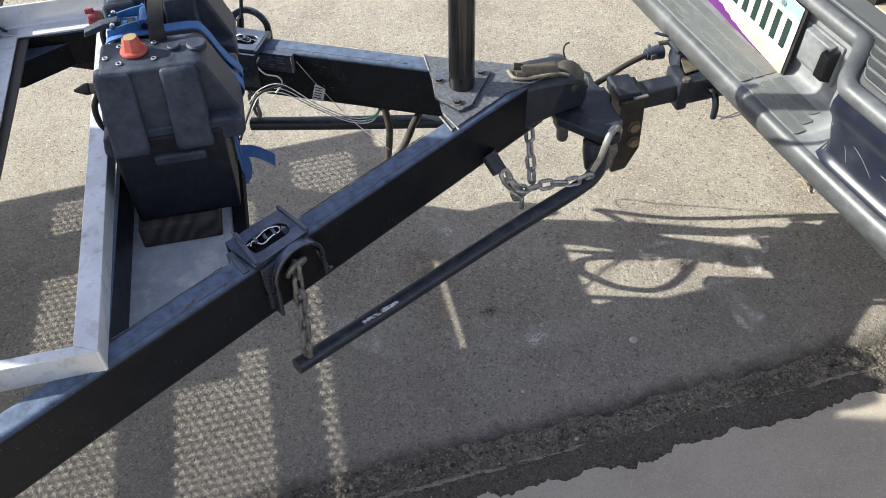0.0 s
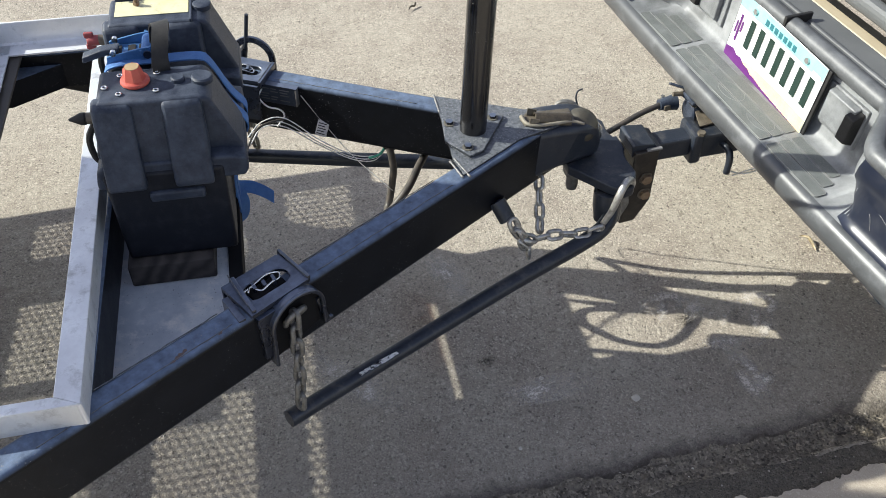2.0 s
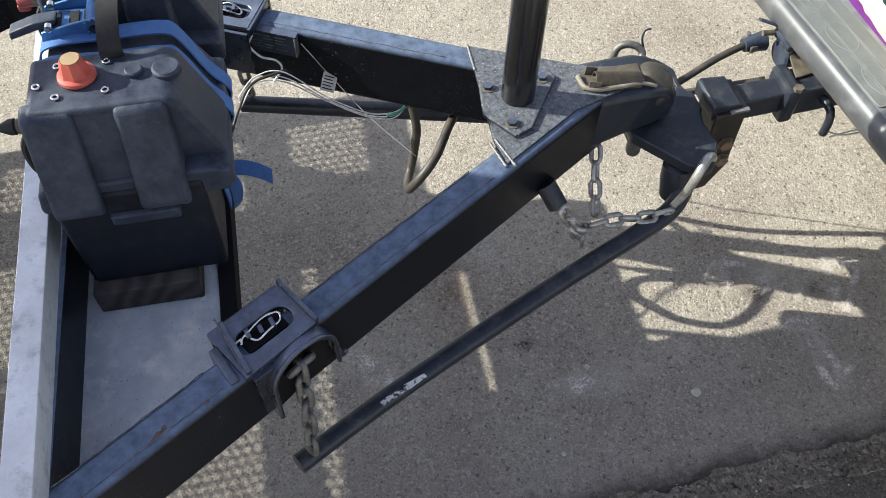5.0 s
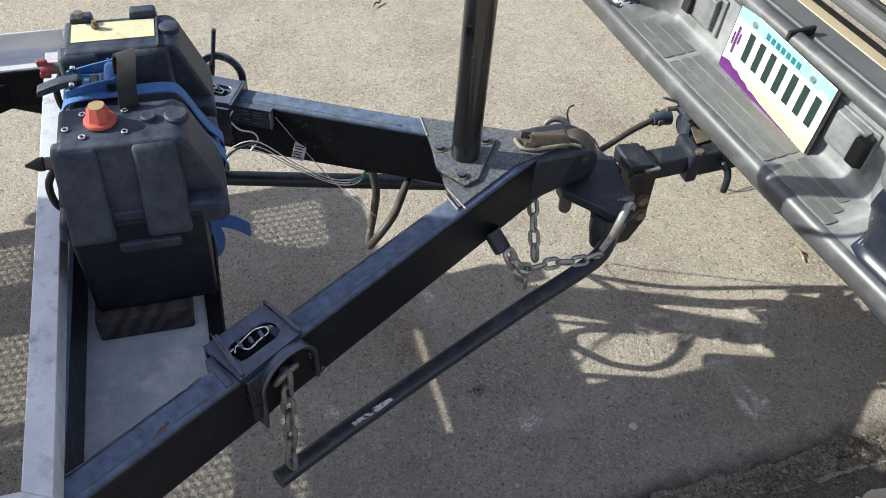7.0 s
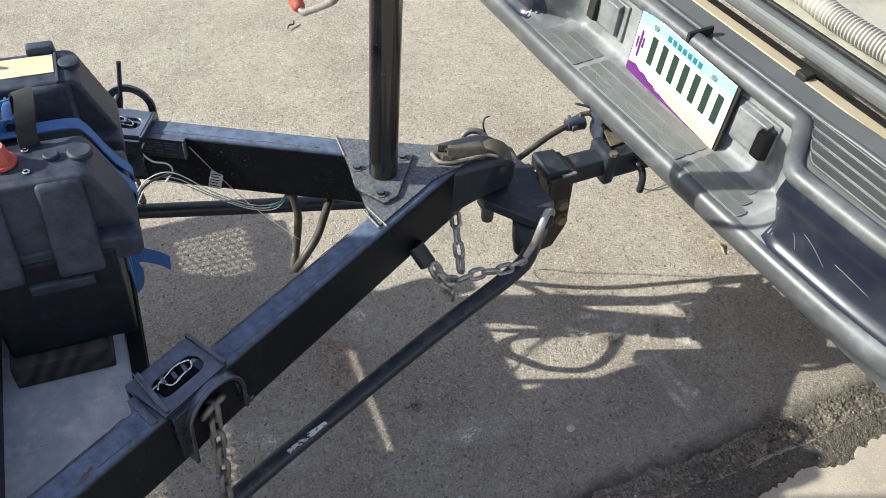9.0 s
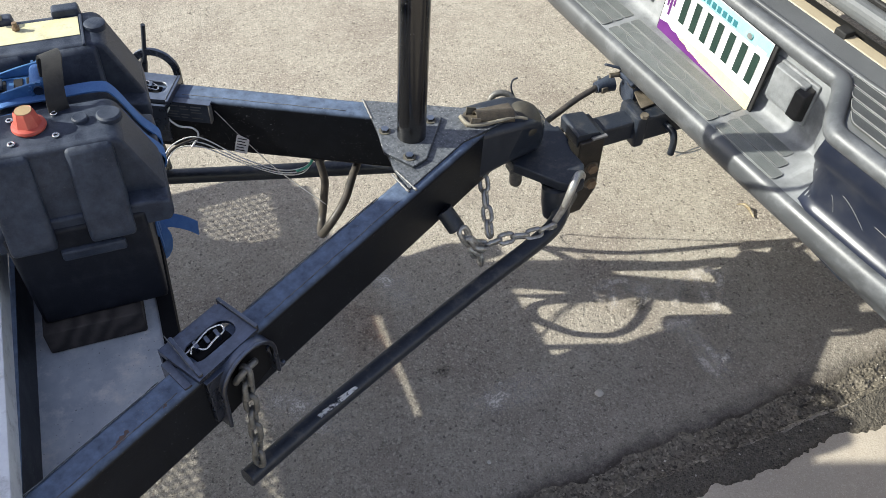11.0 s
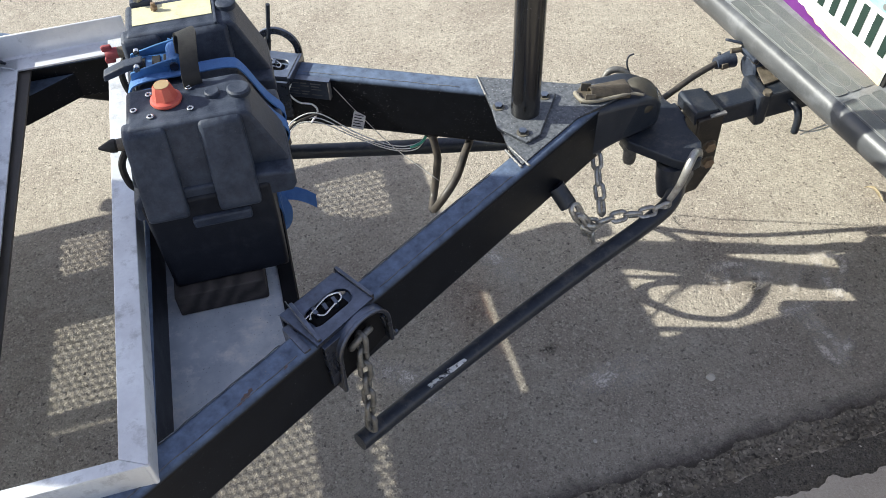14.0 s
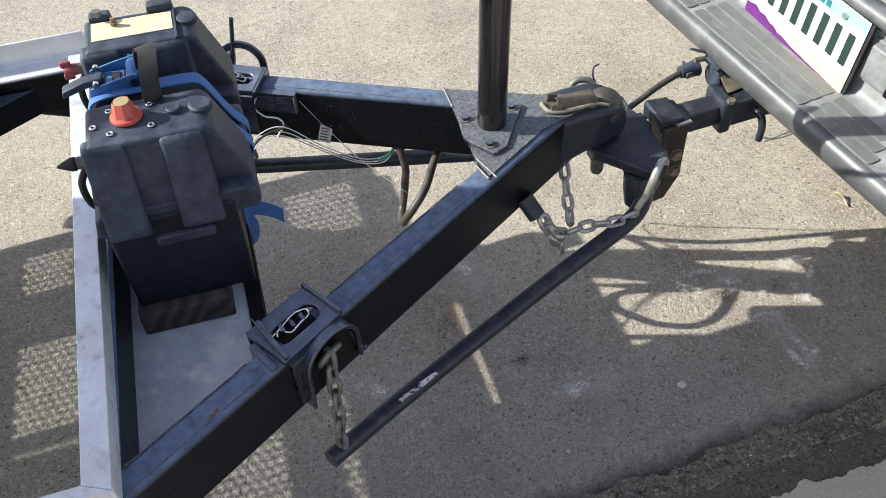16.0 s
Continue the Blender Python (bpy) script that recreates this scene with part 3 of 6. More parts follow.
edge_strip("gutter", 0.004, -0.072, lambda u, g, f: 0.0035 - 0.006 * math.sin(math.pi * f) + 0.012 * max(0.0, fbm(u, g, 26.0)) * math.sin(math.pi * min(1, f * 1.1)) + 0.005 * fbm(u, g, 60.0) * min(1, f * 4),
           0.03, 0.008, DIRT, "dark clumped dirt and grit along the asphalt edge", "gutter", m=26, n=1100)
edge_strip("gutter_ridge", -0.065, -0.075, lambda u, g, f: -0.0005 + 0.007 * math.sin(math.pi * f) * (0.75 + 0.5 * fbm(u, 2.2, 3.0)) + 0.004 * fbm(u, 0.4, 9.0) + 0.003 * fbm(u, g, 45.0), 0.012, 0.012, DIRT_PALE, "thin pale crusted ridge in the gutter", "gutter", m=8, n=800)
edge_strip("gutter_bed", -0.070, -0.26, lambda u, g, f: 0.004 - 0.008 * f + 0.004 * fbm(u, g, 16.0) * f + 0.002 * fbm(u, g, 70.0), 0.008, 0.0, DIRT_DARK, "dark damp silt beside the concrete edge", "gutter", m=26, n=1100)
edge_strip("concrete_apron", -0.138, -45.0, lambda u, g, f: 0.007 if f > 0.0 else -0.012, 0.036, 0.0, CONCRETE, "smooth pale concrete slab with a ragged edge", "concrete", m=40, power=4.0, n=1300)


# ---- trailer ----
TRAILER = thing("trailer", "black steel trailer with an A-frame tongue", "trailer", M_TR)
M_NEAR = pose(0, 0, 0, 0, 0, 22.2)          # along the tongue beam on the kerb side
M_FAR = pose(0, 0, 0, 0, 0, -37.2)          # along the other one


def tongue_beam(m, t0, t1, c0, c1, z0=0.478, z1=0.63):
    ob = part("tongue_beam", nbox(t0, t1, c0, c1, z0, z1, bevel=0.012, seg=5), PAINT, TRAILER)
    ob.matrix_basis = m
    return ob


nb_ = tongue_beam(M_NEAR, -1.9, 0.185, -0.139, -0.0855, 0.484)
for x_, y_, r_ in ((-0.802, -0.124, 0.008), (-0.790, -0.121, 0.006), (-0.816, -0.127, 0.004), (-0.726, -0.130, 0.004)):
    spot = prism([(x_ + r_ * (1 + 0.45 * math.sin(5.3 * k + x_ * 90)) * math.cos(k * 0.45), y_ + 0.55 * r_ * (1 + 0.4 * math.cos(4.1 * k + x_ * 70)) * math.sin(k * 0.45)) for k in range(14)], "z", 0.6302, 0.6306)
    part("rust_spot", spot, RUST_SPOT, nb_, "orange rust spot")
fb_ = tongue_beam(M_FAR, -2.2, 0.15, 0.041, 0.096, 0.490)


def edge_seam(beam, y, runs):
    """The seam where the beam's top is welded to its side, broken and uneven, its edge highlight put into the pale
    colour.
    """
    for x0, x1 in runs:
        n = max(6, int((x1 - x0) / 0.012))
        pts = [(x0 + (x1 - x0) * k / n, y + 0.0012 * fbm(x0 + k * 0.1, y, 9.0), 0.6298) for k in range(n + 1)]
        part("seam", sweep(pts, [0.0010 + 0.0006 * abs(fbm(k * 0.37, x0, 5.0)) for k in range(n + 1)], 6), PAINT_DUSTY, beam, "pale seam with its edge highlight painted in", 3.0)


edge_seam(nb_, -0.1265, ((-1.05, -0.700), (-0.515, -0.16)))
edge_seam(nb_, -0.0895, ((-1.05, -0.705), (-0.520, -0.18)))
edge_seam(fb_, 0.0535, ((-0.47, -0.12),))


def gusset():
    """The plate that ties the two beams behind the coupler, with its weld beads."""
    pts = [(-0.068, -0.162), (-0.068, -0.106), (-0.028, 0.072), (-0.016, 0.125), (0.17, -0.006), (0.235, -0.03), (0.215, -0.078), (0.10, -0.092)]
    ob = part("gusset_plate", prism(pts, "z", 0.627, 0.6345, 0.0015), PAINT_DUSTY, TRAILER, "dusty black gusset plate")
    for line, off in (([(-0.060, -0.172, 0.633), (-0.068, -0.106, 0.634)], (0.009, 0.001)), ([(-0.072, -0.166, 0.632), (-0.076, -0.108, 0.632)], (0.0, 0.0)), ([(-0.03, 0.060, 0.634), (-0.016, 0.127, 0.634)], (0.0, 0.0))):
        p = smooth_path(line, 16)
        bead = sweep([q + Vector((0.0006 * math.sin(i * 2.7) + off[0] * 0.3, off[1], 0.0004 * math.sin(i * 1.9))) for i, q in enumerate(p)], [0.0024 + 0.0004 * math.sin(i * 1.3) for i in range(len(p))], 8)
        part("weld_bead", bead, BARE, ob, "raised grey weld bead", 3.0)


gusset()


def coupler():
    """The pressed-steel coupler: a tapered trough with a ball dome, and the lever latch on top."""
    body = prism([(0.10, 0.48), (0.10, 0.625), (0.20, 0.632), (0.255, 0.634), (0.292, 0.627), (0.316, 0.606), (0.327, 0.570), (0.324, 0.535), (0.23, 0.525), (0.17, 0.50)], "y", -0.054, 0.054, 0.016, seg=4)
    for v in body.verts:               # the nose narrows and rounds off
        f = max(0.0, (v.co.x - 0.245) / 0.08)
        v.co.y *= 1 - 0.42 * f * f
        v.co.z -= 0.10 * max(0.0, abs(v.co.y) - 0.03) * min(1.0, f)
    ob = part("coupler", body, IRON, TRAILER, "black pressed steel ball coupler", 1.0)
    ob.matrix_basis = pose(0.0, -0.008, 0, 0, 0, -9.5)
    dome = bmesh.new()
    bmesh.ops.create_uvsphere(dome, u_segments=28, v_segments=16, radius=0.058)
    bmesh.ops.scale(dome, vec=(0.74, 0.74, 0.74), verts=dome.verts)
    part("ball_dome", dome, DOME_STEEL, ob, "dusty olive rounded ball dome", 3.0, at=pose(0.276, -0.006, 0.600))
    trough = [(0.0175 * math.cos(radians(a)), 0.0175 * math.sin(radians(a))) for a in range(-12, 193, 17)] + [(0.0140 * math.cos(radians(a)), 0.0140 * math.sin(radians(a))) for a in range(192, -13, -17)]
    latch = part("latch_lever", prism(trough, "x", 0.014, 0.098, 0.0012), BROWN_STEEL, ob, "brown oily half-round latch lever", 0.5, at=pose(0.145, -0.010, 0.640, 0, 3, -8))
    part("lever_ear", prism([(0.0, -0.004), (0.0, 0.018), (0.022, 0.014), (0.022, -0.004)], "y", -0.0205, -0.0175, 0.001), TAN_STEEL, latch)
    part("lever_ear", prism([(0.0, -0.004), (0.0, 0.018), (0.022, 0.014), (0.022, -0.004)], "y", 0.0175, 0.0205, 0.001), OLIVE_STEEL, latch)
    part("latch_tab", prism([(0.134, -0.028), (0.190, -0.033), (0.240, -0.032), (0.252, -0.025), (0.252, 0.018), (0.150, 0.020), (0.130, 0.0)], "z", 0.6335, 0.6385, 0.002), TAN_STEEL, ob, "dusty brown latch plate")
    part("latch_rim", sweep(smooth_path([(0.134, 0.004, 0.640), (0.138, -0.024, 0.640), (0.160, -0.035, 0.640), (0.200, -0.037, 0.641), (0.240, -0.036, 0.641), (0.268, -0.044, 0.636)], 5), [0.0052 - 0.00008 * k for k in range(26)], 8), PALE_TAN, ob, "dusty pale tan rolled rim", 2.0)
    return ob


coupler()


def battery_tray():
    m = pose(0, 0, 0, 0, 0, YAW_TR)
    tray = part("battery_tray", prism([(-0.752, -0.556), (-0.752, -0.06), (-0.503, -0.06), (-0.503, -0.385)], "z", 0.520, 0.528, 0.001), TRAY, TRAILER, "grey painted sheet steel battery tray")
    tray.matrix_basis = m
    # rear part made near-black, its edges cut to shape the ground's sun patch
    part("tray_rear", prism([(-0.752, -0.0585), (-0.752, 0.44), (-0.60, 0.44), (-0.535, 0.36), (-0.511, 0.25), (-0.511, 0.085), (-0.503, 0.055), (-0.503, -0.0585)], "z", 0.520, 0.5275, 0.001), VOID, tray, "near-black rear part of the tray, cut to shape a sun patch")
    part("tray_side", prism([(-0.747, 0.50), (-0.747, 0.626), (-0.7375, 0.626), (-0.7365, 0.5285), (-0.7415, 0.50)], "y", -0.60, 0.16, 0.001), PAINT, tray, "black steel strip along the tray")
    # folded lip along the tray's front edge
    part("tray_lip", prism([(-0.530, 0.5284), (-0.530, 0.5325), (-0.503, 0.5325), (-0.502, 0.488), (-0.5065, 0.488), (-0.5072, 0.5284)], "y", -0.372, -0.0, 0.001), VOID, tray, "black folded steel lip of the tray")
    # hidden upright, added to cast the lower edge of the ground's sun patch
    part("shadow_post", nbox(-0.016, 0.016, -0.004, 0.004, 0.520, 0.76, bevel=0.0015), PAINT, tray, at=pose(-0.507, 0.082, 0, 0, 0, 0))


battery_tray()


def cross_member():
    m = pose(0, 0, 0, 0, 0, YAW_TR + 1.25)
    for x0, x1, y0, y1 in ((-1.122, -1.082, -0.95, 0.95), (-0.99, -0.62, 0.470, 0.52)):
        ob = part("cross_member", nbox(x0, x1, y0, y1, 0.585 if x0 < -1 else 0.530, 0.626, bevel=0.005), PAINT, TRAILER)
        ob.matrix_basis = m
    g = part("corner_gusset", prism([(-1.048, 0.395), (-1.048, 0.4685), (-0.890, 0.4685), (-1.012, 0.395)], "z", 0.535, 0.60, 0.002), PAINT, TRAILER)
    g.matrix_basis = m


cross_member()

# unseen mesh floor set sunward, openings cut to the ground's sun patches, in the trailer's axes
DECK_Z, SHIFT = 0.69, 0.69 / math.tan(radians(SUN_EL))
dx, dy = SHIFT * math.cos(radians(SUN_AZ)), SHIFT * math.sin(radians(SUN_AZ))
SHADE_AT = (-1.736, -0.86)          # the unseen shade board's post, along and across the sun's way
OPEN = [(-1.21, -0.96, -0.005, 0.272), (-1.21, -0.96, -0.068, -0.050), (-1.208, -1.06, 0.46, 0.605), (-1.25, -0.96, -1.1, -0.305), (-0.826, -0.660, -1.1, -0.222), (-0.660, -0.577, -1.1, -0.146),
        (-0.455, -0.411, -0.80, 0.12), (-0.445, -0.232, 0.385, 0.585), (-0.615, -0.565, 0.33, 0.56)]
SLOT = [(-0.080, -0.061, -0.289, 0.038), (-0.086, -0.070, 0.098, 0.108), (-0.095, -0.070, 0.178, 0.190)]


def trailer_deck():
    """Unseen steel floor plate in strips, with windows of expanded mesh that shape the sun patches."""
    deck = part("floor_frame", nbox(-1.75, -1.70, -1.0, 0.7, DECK_Z - 0.05, DECK_Z - 0.008), PAINT, None, smooth=0)
    tagged(deck, "unseen black steel floor frame with mesh windows, shaping the sun patches", "trailer floor")
    deck.matrix_basis = Matrix.Translation((dx, dy, 0)) @ pose(0, 0, 0, 0, 0, YAW_TR)
    a = sorted({-1.75, -0.16, 0.035, *[v for o in OPEN + SLOT for v in o[:2]]})
    b = sorted({-1.1, 0.67, 0.20, *[v for o in OPEN + SLOT for v in o[2:]]})
    bm = bmesh.new()
    for a0, a1 in zip(a, a[1:]):
        run = None
        for b0, b1 in zip(b, b[1:]):
            ca_, cb_ = (a0 + a1) / 2, (b0 + b1) / 2
            hole = any(o[0] < ca_ < o[1] and o[2] < cb_ < o[3] for o in OPEN + SLOT) or (ca_ > -0.16 and cb_ > 0.20)
            if not hole:
                run = (run[0], b1) if run else (b0, b1)
            if (hole or b1 == b[-1]) and run:
                box(bm, a0, a1, run[0], run[1], DECK_Z - 0.006, DECK_Z)
                run = None
    part("floor_plate", bm, MESH_STEEL, deck, smooth=0)
    # unseen boards on a kerb-side post, added only to shade ground and tongue
    cx, cy = math.cos(radians(SUN_AZ - 180)), math.sin(radians(SUN_AZ - 180))
    head = deck.matrix_basis.inverted() @ pose(SHADE_AT[0] * cx - SHADE_AT[1] * cy, SHADE_AT[0] * cy + SHADE_AT[1] * cx, 0, 0, 0, SUN_AZ - 180)
    part("shade_board_post", nbox(-0.02, 0.02, -0.02, 0.02, DECK_Z, 1.50, bevel=0.003), MESH_STEEL, deck, at=head)
    part("shade_board", nbox(-0.015, 0.015, -0.04, 0.435, 1.488, 2.10, bevel=0.003), MESH_STEEL, deck, at=head)
    part("shade_board_rail", nbox(-0.015, 0.015, -0.04, 0.552, 1.345, 1.486, bevel=0.003), MESH_STEEL, deck, at=head)
    part("shade_board_brace", prism([(0.43, 1.60), (0.43, 1.672), (0.60, 1.756), (0.66, 1.756), (0.66, 1.69), (0.60, 1.675)], "x", -0.012, 0.012, 0.002), MESH_STEEL, deck, at=head)
    for o in OPEN:
        bm = bmesh.new()
        step, w = 0.0200, 0.0028
        for sgn in (1, -1):
            d = Vector((0.45, 0.893 * sgn))
            nrm = Vector((-d.y, d.x))
            c0 = Vector((o[0], o[2]))
            vals = [nrm.dot(Vector((x, y))) for x in o[:2] for y in o[2:]]
            k = math.ceil(min(vals) / step)
            while k * step < max(vals):
                # clip the line nrm.p = k*step to the window
                base = nrm * (k * step)
                lo, hi = -9.0, 9.0
                for ax, (p, q) in enumerate(((o[0], o[1]), (o[2], o[3]))):
                    t0, t1 = sorted(((p - base[ax]) / d[ax], (q - base[ax]) / d[ax]))
                    lo, hi = max(lo, t0), min(hi, t1)
                if hi - lo > 0.004:
                    e0, e1 = base + d * lo, base + d * hi
                    q0, q1, q2, q3 = e0 - nrm * w, e1 - nrm * w, e1 + nrm * w, e0 + nrm * w
                    vs = [bm.verts.new((q.x, q.y, DECK_Z - 0.004 + z)) for z in (0, 0.003) for q in (q0, q1, q2, q3)]
                    for f in ((0, 1, 2, 3), (7, 6, 5, 4), (0, 4, 5, 1), (2, 6, 7, 3)):
                        bm.faces.new([vs[i] for i in f])
                k += 1
        tagged(part("expanded_mesh", bm, MESH_STEEL, deck, smooth=0), kind="stuff")


trailer_deck()


# ---- aluminium frame on the tongue ----
def aluminium_frame():
    fr = thing("aluminium_frame", "rectangular welded aluminium angle frame lying on the tongue", "frame", M_BT @ pose(0, 0, 0, 0, 0, 1.25))
    z0, z1, t = 0.628, 0.682, 0.005
    xi, xo, yi, yo = -0.790, -0.7495, -0.613, -0.634
    # front and near rails: a flat top flange with the skirt outside, mitred at the corner
    def angle(name, a, b, c, d):
        """Corners a, b on the inner edge and d, c on the outer one; the skirt hangs from the outer edge."""
        bm = bmesh.new()
        lo = [bm.verts.new((x, y, z1 - t)) for x, y in (a, b, c, d)]
        hi = [bm.verts.new((x, y, z1)) for x, y in (a, b, c, d)]
        fs = [bm.faces.new(lo[::-1]), bm.faces.new(hi)] + [bm.faces.new((lo[i], lo[(i + 1) % 4], hi[(i + 1) % 4], hi[i])) for i in range(4)]
        bmesh.ops.recalc_face_normals(bm, faces=fs)
        bmesh.ops.bevel(bm, geom=bm.edges[:], offset=0.0016, segments=2, profile=0.5, affect="EDGES")
        FACETED.add(id(bm))
        rail = part(name, bm, ALU, fr)
        (x0, y0), (x1, y1) = c, d
        if abs(x1 - x0) < abs(y1 - y0):
            sk = nbox(x0 - t, x0 - 0.0004, min(y0, y1) + 0.0006, max(y0, y1), z0, z1 - t, bevel=0.0012)
        else:
            sk = nbox(min(x0, x1), max(x0, x1) - 0.0006, y0 + 0.0004, y0 + t, z0, z1 - t, bevel=0.0012)
        part("skirt", sk, ALU, rail)
        return rail
    angle("rail", (xi, 0.4440), (xi, yi), (xo, yo), (xo, 0.4440))
    angle("rail", (xi, yi), (-1.075, yi), (-1.075, yo), (xo, yo))
    cap = bmesh.new()
    sweep([(xo - 0.003, yo + 0.003, z0 + 0.002), (xo - 0.003, yo + 0.003, z1 - 0.002)], 0.0042, 14, cap)
    part("corner_weld", cap, ALU_BRIGHT, fr, "ground smooth corner weld", 1.0)
    # far and rear rails: the flange below, the web standing up
    z2 = 0.647
    part("rail", prism([(-0.9915, z2), (-0.9915, z2 + t), (-1.0435, z2 + t), (-1.0455, z2 + t + 0.004), (-1.0455, 0.708), (-1.0505, 0.708), (-1.0505, z2)], "y", -0.612, 0.4930, 0.001), ALU, fr)
    part("rail", prism([(0.4385, z2), (0.4385, z2 + t), (0.4835, z2 + t), (0.4875, z2 + t + 0.004), (0.4885, 0.708), (0.4935, 0.708), (0.4935, z2)], "x", -1.0453, -0.752, 0.001), ALU_BRIGHT, fr)
    part("corner_bead", sweep(smooth_path([(-1.042, 0.485, 0.700), (-1.040, 0.483, z2 + 0.030), (-1.032, 0.477, z2 + 0.013), (-1.018, 0.470, z2 + t + 0.001)], 5), [0.0026 + 0.0016 * math.sin(k * 0.9) ** 2 for k in range(16)], 8), IRON, fr, "dark lumpy weld bead")
    part("corner_bead", sweep(smooth_path([(-1.044, 0.470, z2 + 0.012), (-1.030, 0.462, z2 + t), (-1.012, 0.452, z2 + t), (-0.996, 0.442, z2 + t)], 5), 0.0018, 7), ALU, fr)


aluminium_frame()


# ---- trailer jack: the upright tube through the gusset ----
def trailer_jack():
    x, y = 0.011, -0.032
    j = thing("trailer_jack", "glossy black tubular trailer jack bolted through the gusset plate", "trailer jack", M_TR @ pose(x, y, 0))
    part("outer_tube", cyl((0, 0, 0.43), (0, 0, 1.20), 0.0295, 40), BLACK_TUBE, j, smooth=1.0)
    pl = part("base_plate", prism([(-0.075, -0.02), (-0.045, -0.085), (-0.01, -0.078), (0.085, 0.02), (0.075, 0.045), (-0.015, 0.062), (-0.05, 0.06)], "z", 0.6352, 0.6425, 0.0025), PAINT_DUSTY, j)
    for bx, by in ((-0.038, -0.058), (0.058, 0.022), (-0.042, 0.035)):
        part("bolt", hexnut((bx, by, 0.642), (0, 0, 1), 0.0085, 0.008), PAINT_CLEAN, pl, smooth=0)
        part("washer", cyl((bx, by, 0.6415), (bx, by, 0.644), 0.0125, 20), OLIVE_STEEL, pl)
    # crank at the head: an arm that hangs down beside the tube and turns up into its grip
    up = (M_TR @ pose(x, y, 0)).inverted()
    arm = smooth_path([up @ Vector(q) for q in ((0.012, -0.034, 1.190), (-0.024, -0.070, 1.190), (-0.075, -0.112, 1.165), (-0.098, -0.112, 1.108), (-0.100, -0.080, 1.079), (-0.100, 0.000, 1.026), (-0.100, 0.020, 1.013), (-0.100, 0.034, 1.010), (-0.100, 0.046, 1.013))], 6)
    cr = part("crank", sweep(arm, 0.0062, 12), ZINC, j, "zinc-plated crank rod", 3.0)
    part("crank_grip", sweep([up @ Vector(q) for q in ((-0.100, 0.036, 1.010), (-0.100, 0.041, 1.012), (-0.100, 0.052, 1.018), (-0.100, 0.064, 1.036), (-0.100, 0.115, 1.132), (-0.100, 0.119, 1.139))], [0.0080, 0.0115, 0.0125, 0.0125, 0.0125, 0.009], 16), RED_CAP, cr, "red plastic grip", 1.0)
    part("head_cap", lathe([(0.0315, 1.145), (0.0315, 1.200), (0.026, 1.207)], 32), BLACK_TUBE, j)


trailer_jack()


# ---- spring bars and their brackets ----
def spring_bar(path, scuff=None):
    b = thing("spring_bar", "black steel weight distribution spring bar", "spring bar", M_TR, group="spring bars")
    p = smooth_path(path, 8)
    sq = [(math.copysign(abs(math.cos(radians(a))) ** 0.72, math.cos(radians(a))), math.copysign(abs(math.sin(radians(a))) ** 0.72, math.sin(radians(a)))) for a in range(9, 360, 18)]
    n = len(p)
    part("bar", sweep(p, [0.0165 + 0.002 * i / n for i in range(n)], section=sq), IRON, b, smooth=1.0)
    if scuff:
        bm = bmesh.new()
        (x0, y0, z0), (x1, y1, z1) = scuff
        k = 26
        top = []
        for i in range(k + 1):
            f = i / k
            w = 0.005 + 0.008 * abs(noise.noise(Vector((f * 9, 1.3, 0)))) + 0.003 * math.sin(math.pi * f)
            c = Vector((x0 + (x1 - x0) * f, y0 + (y1 - y0) * f, z0 + (z1 - z0) * f))
            top.append((bm.verts.new(c + Vector((0.2, -0.7, 0.35)) * w), bm.verts.new(c + Vector((-0.2, 0.6, 0.0)) * w)))
        for a, c in zip(top, top[1:]):
            bm.faces.new((a[0], c[0], c[1], a[1]))
        part("worn_label", bm, WORN_LABEL, b, "worn white remains of a label")
    return b


NEAR_BAR = [(-0.537, -0.412, 0.350), (-0.333, -0.343, 0.338), (0.0, -0.270, 0.375), (0.22, -0.232, 0.405), (0.285, -0.214, 0.425), (0.31, -0.19, 0.455)]
FAR_BAR = [(-0.415, 0.425, 0.348), (-0.10, 0.262, 0.365), (0.22, 0.075, 0.405), (0.285, 0.048, 0.43), (0.31, 0.03, 0.455)]
spring_bar(NEAR_BAR, ((-0.375, -0.364, 0.3535), (-0.285, -0.343, 0.3585)))
spring_bar(FAR_BAR)
LIFT_LINK = link_mesh(0.049, 0.029, 0.0050, OLD_ZINC)
SAFETY_LINK = link_mesh(0.045, 0.029, 0.0050, ZINC)


